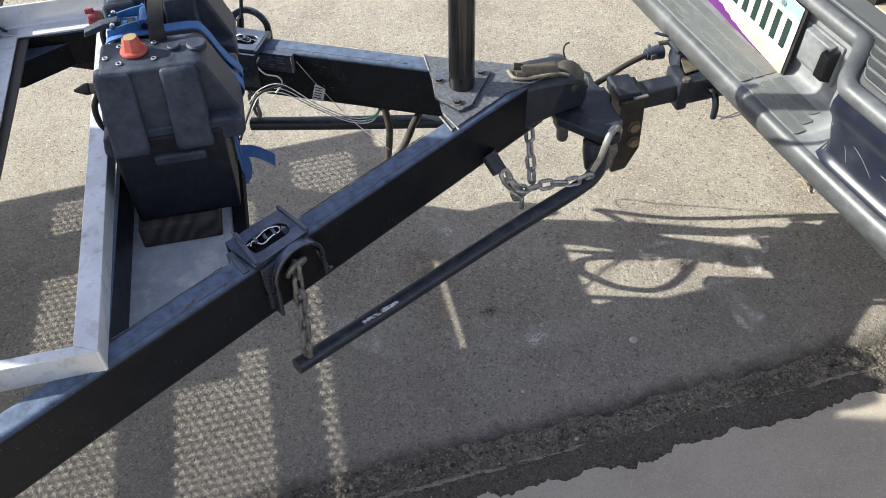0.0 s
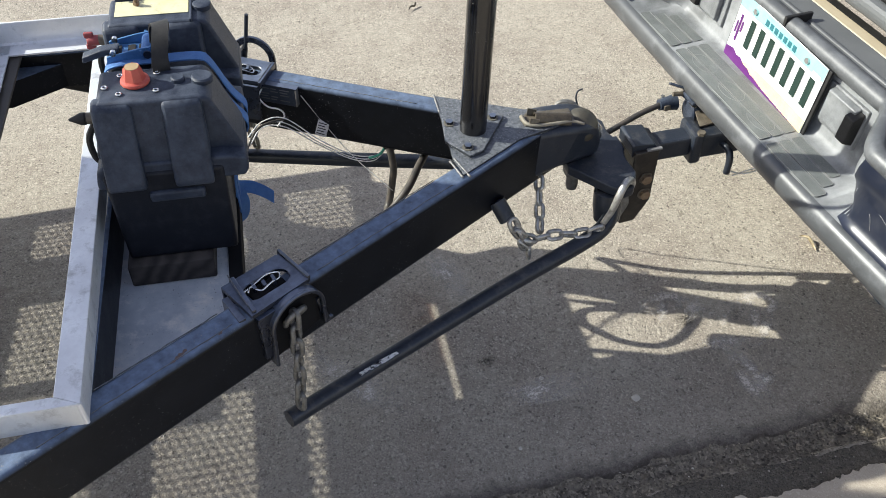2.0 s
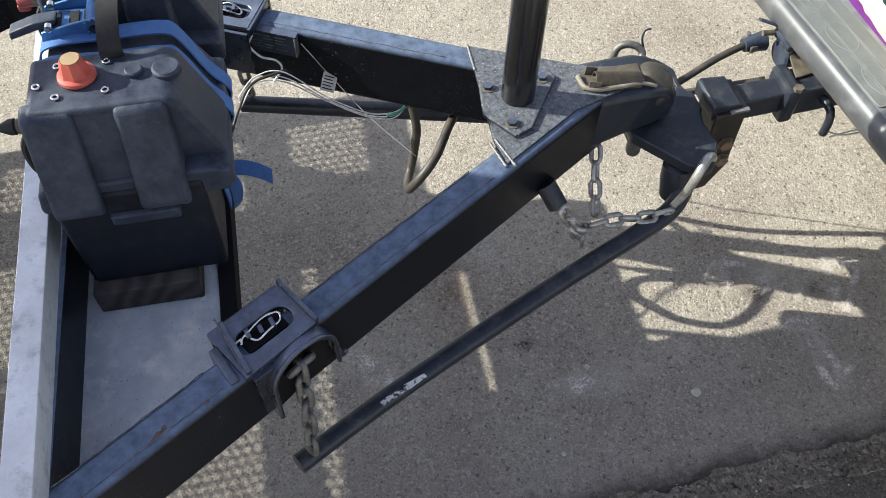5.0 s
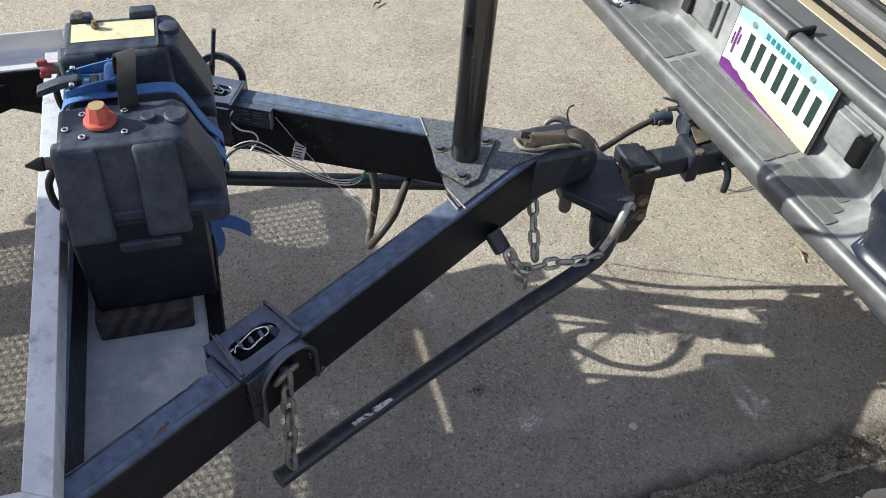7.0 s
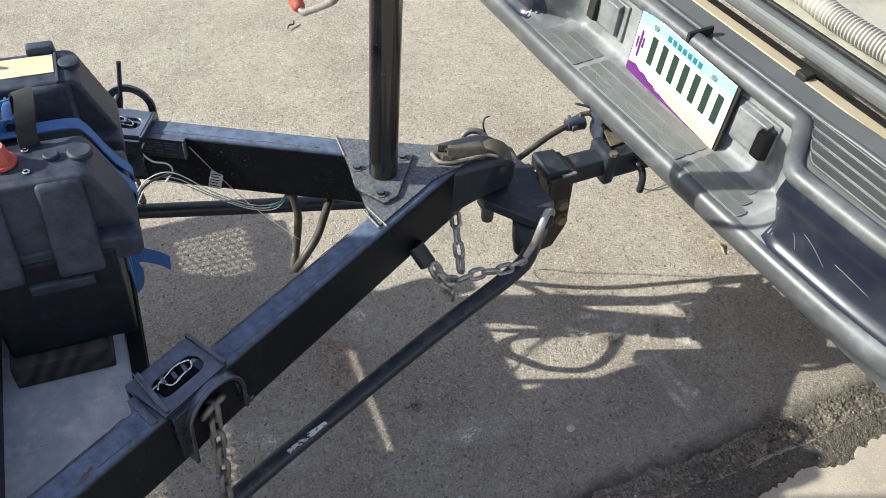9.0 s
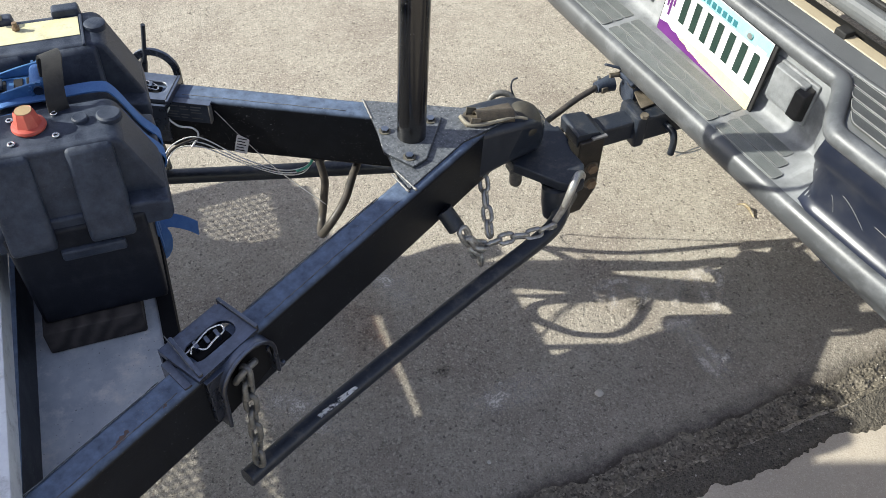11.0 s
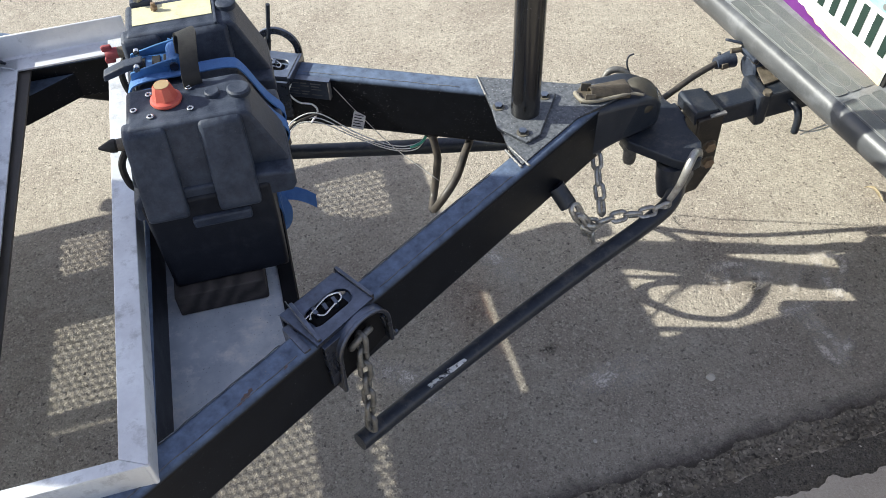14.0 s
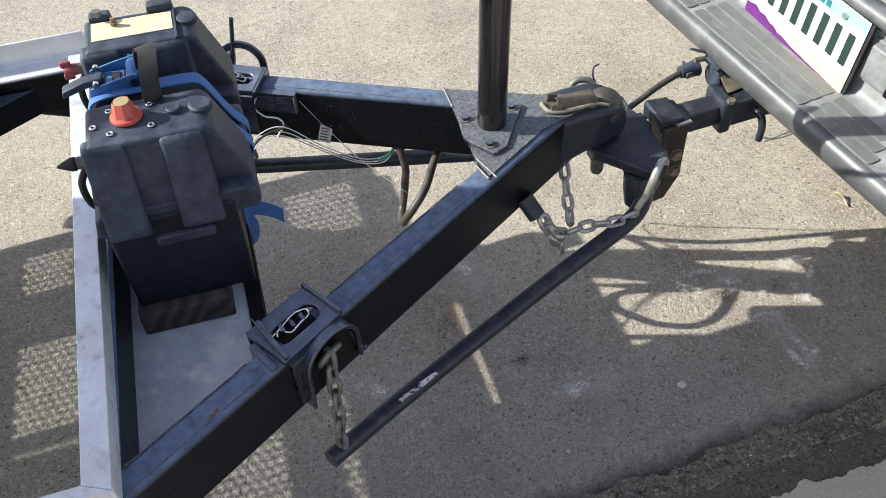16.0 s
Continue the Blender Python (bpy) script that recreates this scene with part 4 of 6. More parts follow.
def bracket(m, outer, name_group="lift brackets"):
    """A snap-up bracket over the beam: top plate with an oblong slot and clip, a round hood on the outside.
    Axes: x along the beam, y outwards times outer, z up; origin on the beam's top outer edge."""
    s = outer
    b = thing("lift_bracket", "black steel snap-up chain bracket clamped over the tongue beam", "bracket", m, group=name_group)

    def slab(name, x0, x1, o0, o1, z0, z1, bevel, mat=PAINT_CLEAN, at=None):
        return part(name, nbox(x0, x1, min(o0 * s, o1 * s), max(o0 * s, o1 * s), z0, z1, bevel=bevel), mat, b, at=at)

    top = bmesh.new()
    cx, cy, r = 0.006, -0.040, 0.0195
    slot = arc(cx + 0.027, cy, r, -90, 90, 10) + arc(cx - 0.027, cy, r, 90, 270, 10)
    # plate as a ring between outline and slot, sunk a little round the slot
    ring = []
    for x, y in slot:
        d = Vector((x - cx, y - cy)).normalized()
        kx = ((0.066 if d.x > 0 else -0.058) - cx) / d.x if abs(d.x) > 1e-6 else 9
        ky = ((0.008 if d.y > 0 else -0.093) - cy) / d.y if abs(d.y) > 1e-6 else 9
        k = min(kx, ky)
        ring.append((cx + d.x * k, cy + d.y * k))
    rows = [[(x, y, 0.003) for x, y in slot], [(x, y, 0.0095) for x, y in slot], [(cx + (x - cx) * 1.06, cy + (y - cy) * 1.06, 0.0112) for x, y in slot],
            [(x, y, 0.0125) for x, y in ring], [(x, y, 0.003) for x, y in ring]]
    rows = [[top.verts.new((x, y * s, z)) for x, y, z in row] for row in rows]
    n = len(slot)
    for p, q in zip(rows, rows[1:] + rows[:1]):
        for i in range(n):
            top.faces.new((p[i], p[(i + 1) % n], q[(i + 1) % n], q[i]))
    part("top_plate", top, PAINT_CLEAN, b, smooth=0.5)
    # upright ridges at both ends, with the welded legs that straddle the beam beyond them
    slab("end_ridge", -0.0040, 0.0040, -0.091, 0.003, 0.0, 0.0185, 0.002, at=pose(-0.050, 0, 0, 0, 0, 11 * s))
    slab("end_ridge", -0.0035, 0.0035, -0.092, 0.001, 0.0, 0.0165, 0.002, at=pose(0.069, 0, 0, 0, 0, 1 * s))
    slab("end_leg", -0.078, -0.064, -0.062, 0.003, -0.11, 0.0025, 0.002, at=pose(0, 0, 0, 0, 0, 7 * s))
    slab("inner_leg", -0.055, 0.066, -0.094, -0.087, -0.09, 0.004, 0.001)
    # the hood: a lipped arch open to the outside, its crown run into the plate
    hx, deep = 0.026, 0.016
    prof = [(hx - 0.058, -0.135)] + [(hx + 0.056 * math.cos(radians(a)), -0.046 + 0.054 * math.sin(radians(a))) for a in range(180, -1, -10)] + [(hx + 0.058, -0.105)]
    if s < 0:
        hood = bmesh.new()
        strip([(x, (deep / 2 - 0.001) * s, z) for x, z in prof], deep + 0.006, 0.006, (0, 1, 0), hood)
        part("hood", hood, PAINT_CLEAN, b, smooth=0.7)
        part("hood_lip", sweep([(x, (deep + 0.003) * s, z) for x, z in prof], 0.0042, 8), PAINT_CLEAN, b, smooth=1.2)
        # near-black sheet that paints the shade inside the hood
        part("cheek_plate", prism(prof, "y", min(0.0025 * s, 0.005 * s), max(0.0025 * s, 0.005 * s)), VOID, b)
    else:
        ring_o = [(0.004 + 0.056 * math.cos(radians(a)), 0.001 + 0.056 * math.sin(radians(a))) for a in range(180, -1, -10)]
        ring_i = [(0.004 + 0.040 * math.cos(radians(a)), 0.001 + 0.040 * math.sin(radians(a))) for a in range(0, 181, 10)]
        part("arch_plate", prism([(-0.052, -0.09)] + ring_o + [(0.060, -0.09), (0.044, -0.09)] + ring_i + [(-0.036, -0.09)], "y", 0.026, 0.034, 0.0015), PAINT_CLEAN, b, "thin black arched plate")
        part("arch_foot", nbox(-0.052, 0.060, 0.008, 0.034, -0.100, -0.089, bevel=0.002), PAINT_CLEAN, b)
    part("hood_toe", sweep(smooth_path([(hx + 0.054, 0.004 * s, -0.045), (hx + 0.060, 0.010 * s, -0.080), (hx + 0.068, 0.012 * s, -0.108), (hx + 0.078, 0.010 * s, -0.112)], 5), [0.006 - 0.0001 * k for k in range(16)], 8), PAINT_CLEAN, b, smooth=1.2)
    part("web", prism([(-0.050, -0.004), (-0.014, -0.004), (-0.030, -0.06), (-0.034, -0.115), (-0.047, -0.115)], "y", min(0.0005 * s, 0.010 * s), max(0.0005 * s, 0.010 * s), 0.001), PAINT_CLEAN, b)
    part("hook_pin", sweep(smooth_path([(hx - 0.022, 0.006 * s, -0.062), (hx - 0.024, 0.016 * s, -0.042), (hx - 0.012, 0.022 * s, -0.027), (hx + 0.006, 0.022 * s, -0.026), (hx + 0.014, 0.016 * s, -0.036), (hx + 0.008, 0.006 * s, -0.052)], 6), 0.0062, 12), OLD_ZINC, b, smooth=2.0)
    # snap-up cam under the slot, with its knuckles
    # the cam is near-black, with the slot's shade in its colour
    slab("cam", -0.030, 0.040, -0.056, -0.026, -0.014, 0.004, 0.004, VOID)
    for x, h in ((-0.016, 0.016), (0.003, 0.014), (0.021, 0.018)):
        part("clip_tab", nbox(x - 0.0035, x + 0.0035, -0.008, 0.008, 0.002, h, bevel=0.0012), PAINT_CLEAN, b, at=pose(0, -0.044 * s, 0, 0, 0, 14 * s))
    # pale strips for the ridges' worn edges, their highlights put into the colour
    for x, z, a in ((-0.0540, 0.0187, 11), (0.0655, 0.0167, 1)):
        part("pale_edge", sweep([pose(0, 0, 0, 0, 0, a * s) @ Vector((x + (0.0 if k % 3 else 0.0004), (-0.089 + 0.0088 * k) * s, z)) for k in range(11)], [0.0007 + 0.0005 * abs(math.sin(k * 2.1 + x * 50)) for k in range(11)], 6), PAINT_DUSTY, b, "pale ridge edge, wear and painted highlight", 3.0)
    clip = [(-0.044, -0.047), (-0.020, -0.049), (0.012, -0.053), (0.034, -0.051), (0.037, -0.043), (0.029, -0.035), (0.010, -0.031), (-0.006, -0.031), (-0.014, -0.035), (-0.019, -0.047), (-0.026, -0.046), (-0.033, -0.038)]
    part("clip", sweep(smooth_path([(x, y * s, 0.0145 + 0.003 * math.sin(6 * x / 0.04)) for x, y in clip], 6), 0.0018, 8), CHROME, b, "bright wire hitch clip", 3.0)
    return b


bracket(M_TR @ M_NEAR @ pose(-0.612, -0.139, 0.63), -1)
bracket(M_TR @ M_FAR @ pose(-0.555, 0.096, 0.63), 1)

lc = thing("lift_chain", "dusty galvanised chain from the bracket to the spring bar", "chain", M_TR, group="lift chains")
chain(lc, LIFT_LINK, [(-0.490, -0.372, 0.606), (-0.494, -0.378, 0.555), (-0.500, -0.392, 0.46), (-0.511, -0.409, 0.355)], 0.0345)
lc2 = thing("lift_chain", "dusty galvanised chain from the bracket to the spring bar", "chain", M_TR, group="lift chains")
chain(lc2, LIFT_LINK, [(-0.405, 0.430, 0.58), (-0.402, 0.430, 0.50), (-0.39, 0.418, 0.355)], 0.0345)


# ---- hitch head, shank and receiver ----
M_HI = pose(0.30, -0.057, 0, 0, 0, -9.0)


WING = [(-0.066, 0.055), (0.0, 0.142), (0.030, 0.166), (0.052, 0.160), (0.064, 0.140), (0.078, 0.112), (0.074, 0.060), (0.080, 0.031)]


def hitch_head():
    h = thing("ball_mount", "black steel weight distribution hitch head on a square shank", "hitch", M_HI)
    part("shank", nbox(0.15, 0.42, -0.0255, 0.0255, 0.452, 0.505, bevel=0.006), IRON, h)
    # the head plate spreads to both sides, its tips rounded
    outline = [(x - 0.004, y * 0.80) for x, y in WING] + [(0.086, 0.026), (0.086, -0.026)] + [(x, -y) for x, y in WING[::-1]]
    part("head_plate", prism(outline, "z", 0.486, 0.512, 0.004, seg=3), IRON, h, "blue-black steel head plate with two wings")
    part("wing_web", prism([(0.0, 0.44), (-0.01, 0.486), (0.070, 0.486), (0.070, 0.40), (0.03, 0.40)], "y", -0.080, -0.068, 0.003), IRON, h)
    part("spine", prism([(0.098, 0.518), (0.160, 0.518), (0.160, 0.360), (0.128, 0.296), (0.088, 0.292), (0.096, 0.350)], "y", -0.060, 0.012, 0.004), BROWN_BLACK, h, "brown-black hitch upright")
    nut = part("ball_nut", sweep([(-0.030, -0.012, 0.486), (-0.034, -0.012, 0.452)], 0.026, 6), OLD_ZINC, h, "dull steel ball nut", 0)
    part("shank_end", lathe([(0.013, 0.405), (0.015, 0.412), (0.015, 0.455)], 16), OLD_ZINC, nut, at=pose(-0.034, -0.012, 0))
    part("ball", lathe([(0.018, 0.512), (0.018, 0.545), (0.03, 0.553), (0.029, 0.57), (0.02, 0.584), (0.004, 0.588)], 28), CHROME, h)
    bl = part("wedge_block", prism([(0.094, 0.500), (0.092, 0.531), (0.098, 0.537), (0.150, 0.530), (0.156, 0.519), (0.168, 0.517), (0.168, 0.500)], "y", -0.050, 0.030, 0.0025), IRON, h, "dusty dark wedge block")
    part("wedge_lip", nbox(0.128, 0.166, -0.060, -0.0505, 0.517, 0.5225, bevel=0.0015), BARE, bl)
    for x, z in ((0.136, 0.436), (0.140, 0.386)):
        bo = part("bolt", hexnut((x, -0.061, z), (0, -1, 0), 0.0135, 0.010), RUSTY, h, "rusty hex bolt head", 0)
        part("washer", cyl((x, -0.0598, z), (x, -0.0622, z), 0.017, 20), TAN_STEEL, bo)
    for s in (-1, 1):
        cup = part("trunnion_cup", lathe([(0.024, -0.046 if s < 0 else -0.012), (0.031, -0.042 if s < 0 else -0.008), (0.034, 0.0), (0.032, 0.032), (0.024, 0.038)], 28), IRON, h, at=pose(0.014, -0.118 if s < 0 else 0.088, 0.436, 12 * s, 0, 0))
        part("cup_pin", cyl((0.0, 0.0, 0.04), (0.0, 0.0, 0.055), 0.009, 12), TAN_STEEL, cup)
        if s < 0:
            part("cup_plate", prism([(0.014, -0.038), (0.018, 0.030), (0.055, 0.036), (0.060, -0.020), (0.040, -0.052)], "y", -0.014 * s - 0.006, -0.014 * s + 0.006, 0.002), OLD_ZINC, cup, "grey flat lock plate")


hitch_head()


def safety_chain():
    """Chain from a short tube under the near beam, slack, to a hook over the spring bar's end, with a second run behind."""
    s = thing("safety_chain", "galvanised safety chain hanging slack with a clevis hook", "chain", M_TR, group="safety chains")
    chain(s, SAFETY_LINK, [(0.045, -0.185, 0.49), (0.06, -0.195, 0.45), (0.10, -0.20, 0.425), (0.16, -0.205, 0.425), (0.212, -0.222, 0.422), (0.256, -0.234, 0.438), (0.276, -0.237, 0.452)], 0.0325)
    chain(s, SAFETY_LINK, [(0.045, -0.185, 0.49), (0.062, -0.192, 0.455), (0.078, -0.196, 0.415), (0.085, -0.20, 0.395)], 0.0325, 60)
    chain(s, SAFETY_LINK, [(0.168, -0.080, 0.500), (0.158, -0.105, 0.478), (0.148, -0.130, 0.452), (0.134, -0.170, 0.420), (0.112, -0.195, 0.405)], 0.0335, 40)
    chain(s, SAFETY_LINK, [(0.055, -0.187, 0.462), (0.082, -0.196, 0.425), (0.112, -0.200, 0.405)], 0.0325, 75)
    chain(s, SAFETY_LINK, [(0.068, -0.190, 0.430), (0.092, -0.200, 0.405), (0.090, -0.205, 0.375)], 0.0325, 5)
    tip = Matrix.Translation((0, 0, 0)) @ M_TR.inverted() @ M_HI
    hook = smooth_path([tip @ Vector(q) for q in ((-0.020, -0.178, 0.432), (-0.004, -0.180, 0.470), (0.006, -0.180, 0.508), (0.018, -0.172, 0.528), (0.034, -0.158, 0.531), (0.049, -0.148, 0.522), (0.053, -0.146, 0.508), (0.044, -0.150, 0.492))], 6)
    part("hook", sweep(hook, [0.0068 + 0.0022 * math.sin(math.pi * i / len(hook)) for i in range(len(hook))], 12), ZINC, s, "grey forged steel chain hook", 3.0)
    far = smooth_path([tip @ Vector(q) for q in ((-0.034, 0.150, 0.470), (-0.030, 0.156, 0.500), (-0.022, 0.160, 0.524), (-0.006, 0.158, 0.534), (0.014, 0.150, 0.532), (0.024, 0.140, 0.522), (0.020, 0.130, 0.512))], 6)
    part("hook", sweep(far, 0.0078, 12), OLD_ZINC, s, "grey forged steel chain hook", 3.0)
    part("hook_wire", sweep(smooth_path([tip @ Vector(q) for q in ((0.030, 0.140, 0.520), (0.024, 0.150, 0.545), (0.030, 0.158, 0.560), (0.042, 0.156, 0.566))], 6), 0.0022, 8), IRON, s, smooth=3.0)
    part("lug", cyl((0.028, -0.140, 0.515), (0.044, -0.170, 0.478), 0.019, 18), IRON, s)


safety_chain()


def receiver():
    r = thing("hitch_receiver", "black receiver tube with collar, pin and clip under the truck bumper", "hitch receiver", M_HI)
    part("tube", nbox(0.27, 0.95, -0.033, 0.033, 0.443, 0.511, bevel=0.006), IRON, r)
    part("collar", nbox(0.258, 0.288, -0.041, 0.041, 0.434, 0.522, bevel=0.008), IRON, r)
    part("cross_tube", nbox(0.45, 0.51, -0.55, 0.55, 0.42, 0.48, bevel=0.006), IRON, r)
    pin = part("hitch_pin", sweep(smooth_path([(0.345, 0.06, 0.478), (0.345, -0.05, 0.478), (0.345, -0.068, 0.472), (0.346, -0.074, 0.450), (0.346, -0.074, 0.418)], 6), 0.0085, 14), IRON, r, smooth=2.0)
    part("pin_clip", sweep(smooth_path([(0.345, -0.07, 0.425), (0.385, -0.09, 0.42), (0.44, -0.11, 0.45), (0.40, -0.095, 0.435), (0.36, -0.08, 0.41)], 6), 0.0018, 6), ZINC, pin)
    part("socket_bracket", prism([(0.29, 0.0), (0.385, 0.01), (0.41, 0.10), (0.37, 0.115), (0.31, 0.07)], "z", 0.512, 0.517, 0.001), TAN_STEEL, r)
    so = part("socket", lathe([(0.026, 0.0), (0.031, 0.004), (0.031, 0.05), (0.024, 0.06)], 24), PLASTIC, r, at=pose(0.30, 0.085, 0.500, 0, 90, 0))
    part("socket_lid", nbox(-0.045, -0.035, -0.03, 0.03, -0.008, 0.05, bevel=0.004), PLASTIC, so)
    part("spring", sweep([(-0.036 + 0.006 * math.cos(a), -0.03 + a * 0.0008, 0.006 * math.sin(a)) for a in [k * 0.5 for k in range(60)]], 0.0012, 5), TAN_STEEL, so)
    part("corner_bolt", hexnut((0.275, -0.036, 0.522), (0, 0, 1), 0.01, 0.008), TAN_STEEL, r, smooth=0)


receiver()


def trailer_cord():
    c = thing("power_cord", "dusty black trailer cord with a plug in the truck socket", "cable")
    pts = [(0.27, -0.02, 0.47), (0.34, 0.0, 0.47), (0.42, 0.015, 0.478), (0.50, 0.026, 0.492), (0.565, 0.030, 0.500)]
    part("cord", sweep(smooth_path(pts, 8), 0.0075, 12), CABLE, c, smooth=3.0)
    pl = part("plug", cyl((0.560, 0.030, 0.500), (0.605, 0.025, 0.500), 0.014, 18, 0.021), PLASTIC, c)
    part("plug_clamp", nbox(0.565, 0.588, 0.010, 0.050, 0.490, 0.506, bevel=0.003), TAN_STEEL, pl)
    part("plug_screw", cyl((0.577, 0.043, 0.504), (0.577, 0.043, 0.516), 0.005, 10), CHROME, pl)


trailer_cord()
fl_ = thing("socket_flap", "black sprung lid of the truck's trailer socket standing open", "socket lid")
part("lid", nbox(-0.022, 0.022, -0.003, 0.003, -0.016, 0.016, bevel=0.002), PLASTIC, fl_, at=pose(0.600, 0.021, 0.552, 55, 12, -38))
part("hinge", cyl((0.582, 0.013, 0.538), (0.622, 0.001, 0.536), 0.006, 12), TAN_STEEL, fl_)
part("stay", sweep(smooth_path([(0.605, 0.006, 0.537), (0.614, -0.009, 0.525), (0.620, -0.024, 0.512)], 5), 0.004, 8), PLASTIC, fl_, smooth=3.0)

sc_ = thing("safety_cable", "black sheathed safety cable slung from the tongue to the receiver", "cable")
part("cable", sweep(smooth_path([(-0.150, 0.262, 0.50), (-0.125, 0.335, 0.44)] + [(-0.086, 0.332, 0.4), (0.019, 0.252, 0.385), (0.127, 0.179, 0.375), (0.232, 0.124, 0.375), (0.329, 0.082, 0.385), (0.409, 0.047, 0.4), (0.486, 0.014, 0.42)] + [(0.585, -0.035, 0.45)], 8), 0.0078, 12), CABLE, sc_, smooth=3.0)
part("thin_wire", sweep(smooth_path([(-0.120, 0.270, 0.49), (-0.06, 0.366, 0.43), (0.10, 0.262, 0.395), (0.25, 0.165, 0.385), (0.40, 0.065, 0.40), (0.57, -0.030, 0.45)], 8), 0.0016, 8), CABLE, sc_, smooth=3.0)


# ---- batteries ----
def battery(m, front, label):
    """Moulded battery whose lid has a hump in front and a lower deck behind. Axes: x across, y back from the front, z up; origin under the front's left corner."""
    b = thing("battery", label, "battery", m, group="batteries on the tongue")
    w, d = 0.205, 0.235 if front else 0.142
    case = prism([(0.0, 0.0), (w - 0.002, 0.0), (w, 0.205), (-0.004, 0.205)], "y", 0.0, d if front else 0.078, 0.008, seg=3)
    part("case", case, CASE_BLACK, b)
    T = 0.330
    rim = prism([(-0.014, 0.172), (-0.016, 0.182), (-0.010, 0.212), (0.0, 0.222), (0.21, 0.222), (0.246, 0.215), (0.248, 0.188), (0.24, 0.174)], "y", 0.004, d, 0.009, seg=3)
    lid_o = part("lid", rim, PLASTIC, b)
    hump = prism([(-0.010, 0.215), (0.014, T), (0.188, T), (0.200, T - 0.008), (0.246, 0.212)], "y", 0.034, 0.140, 0.014, seg=4)
    part("hump", hump, PLASTIC, lid_o)
    if front:
        low = prism([(0.0, 0.215), (0.02, T - 0.035), (0.182, T - 0.035), (0.194, T - 0.043), (0.236, 0.212)], "y", 0.120, d - 0.004, 0.008, seg=3)
        part("rear_deck", low, PLASTIC, lid_o)
    for x0, x1 in ((0.004, 0.070), (0.118, 0.186)):
        rib = prism([(0.058, T + 0.0015), (0.028, T - 0.005), (-0.019, 0.190), (-0.015, 0.176), (0.03, 0.176)], "x", x0, x1, 0.009, seg=3)
        part("front_rib", rib, PLASTIC, lid_o)
    part("front_web", prism([(0.05, T - 0.004), (0.034, T - 0.012), (0.001, 0.190), (0.004, 0.18), (0.03, 0.18)], "x", 0.066, 0.122, 0.0), PLASTIC, lid_o)
    part("grip", nbox(0.068, 0.165, -0.008, 0.02, 0.142, 0.164, bevel=0.005), PLASTIC, b)
    part("side_grip", sweep(smooth_path([(-0.004, 0.07, 0.27), (-0.020, 0.07, 0.24), (-0.020, 0.07, 0.2), (-0.006, 0.07, 0.18)], 5), 0.006, 8), RUBBER, b)
    if front:
        cap = part("red_cap", lathe([(0.0235, T), (0.0250, T + 0.003), (0.0240, T + 0.0065), (0.0185, T + 0.009)], 32, lathe([(0.0205, T + 0.006), (0.0185, T + 0.013), (0.0150, T + 0.028), (0.0135, T + 0.031), (0.0115, T + 0.029)], 8)), RED_CAP, b, "faded red terminal cap", at=pose(0.077, 0.093, 0.0015))
        part("cap_disc", cyl((0, 0, T + 0.028), (0, 0, T + 0.0315), 0.0118, 24), PALE_PAD, cap)
        for x, y in ((0.026, 0.083), (0.051, 0.060), (0.112, 0.063), (0.112, 0.117), (0.050, 0.117)):
            part("rivet", sweep([(x + 0.0042 * math.cos(a), y + 0.0042 * math.sin(a), T + 0.002) for a in [2 * math.pi * k / 14 for k in range(14)]], 0.0016, 6, closed=True), CHROME, lid_o, smooth=3.0)
        part("vent_plug", lathe([(0.012, T), (0.012, T + 0.006), (0.010, T + 0.008)], 20), PLASTIC, lid_o, at=pose(0.148, 0.090, 0))
        part("vent_cap", lathe([(0.019, T - 0.002), (0.019, T + 0.005), (0.016, T + 0.008)], 28), PLASTIC, lid_o, at=pose(0.189, 0.088, 0))
        nz = part("side_nozzle", lathe([(0.0095, 0.0), (0.0095, 0.02), (0.011, 0.021), (0.011, 0.028), (0.002, 0.048)], 18), RUBBER, b, "black rubber nozzle on a grey neck", at=pose(0.006, 0.066, 0.285, 0, -90, 0))
        part("nozzle_neck", cyl((0, 0, 0.0), (0, 0, 0.018), 0.0102, 18), TAN_STEEL, nz)
    else:
        part("label_sheet", nbox(0.026, 0.164, 0.066, 0.124, T + 0.0003, T + 0.0012, bevel=0.0002), LABEL, b, "yellowed paper label")
        part("label_edge", nbox(0.1665, 0.171, 0.028, 0.122, T, T + 0.006, bevel=0.001), PLASTIC, b)
        st = part("stud", cyl((0.066, 0.106, T), (0.066, 0.106, T + 0.016), 0.004, 14), RUSTY, b, "brassy terminal stud with a nut")
        part("nut", hexnut((0.066, 0.106, T + 0.003), (0, 0, 1), 0.0065, 0.006), RUSTY, st, smooth=0)
        part("nut", hexnut((0.040, 0.130, T + 0.012), (0, 0, 1), 0.0085, 0.009), OLD_ZINC, st, smooth=0)
        for x0, x1, h in ((0.020, 0.064, 0.010), (0.120, 0.172, 0.014)):
            part("rear_lug", prism([(x0, T - 0.03), (x0 + 0.004, T + h), (x1 - 0.004, T + h), (x1, T - 0.03)], "y", 0.128, 0.152, 0.004), PLASTIC, lid_o)
        part("vent_cap", lathe([(0.018, T - 0.002), (0.018, T + 0.007), (0.015, T + 0.009)], 28), PLASTIC, lid_o, at=pose(0.190, 0.085, 0))
        wn_ = part("wing_nut", lathe([(0.010, 0.0), (0.011, 0.016), (0.008, 0.022)], 16), RED_DULL, b, "red wing nut on a grey neck", at=pose(-0.010, 0.058, 0.290, 0, -90, 0))
        for s in (-1, 1):
            part("wing", nbox(-0.006 + 0.012 * s, 0.006 + 0.012 * s, -0.004, 0.004, 0.008, 0.026, bevel=0.003), RED_DULL, wn_)
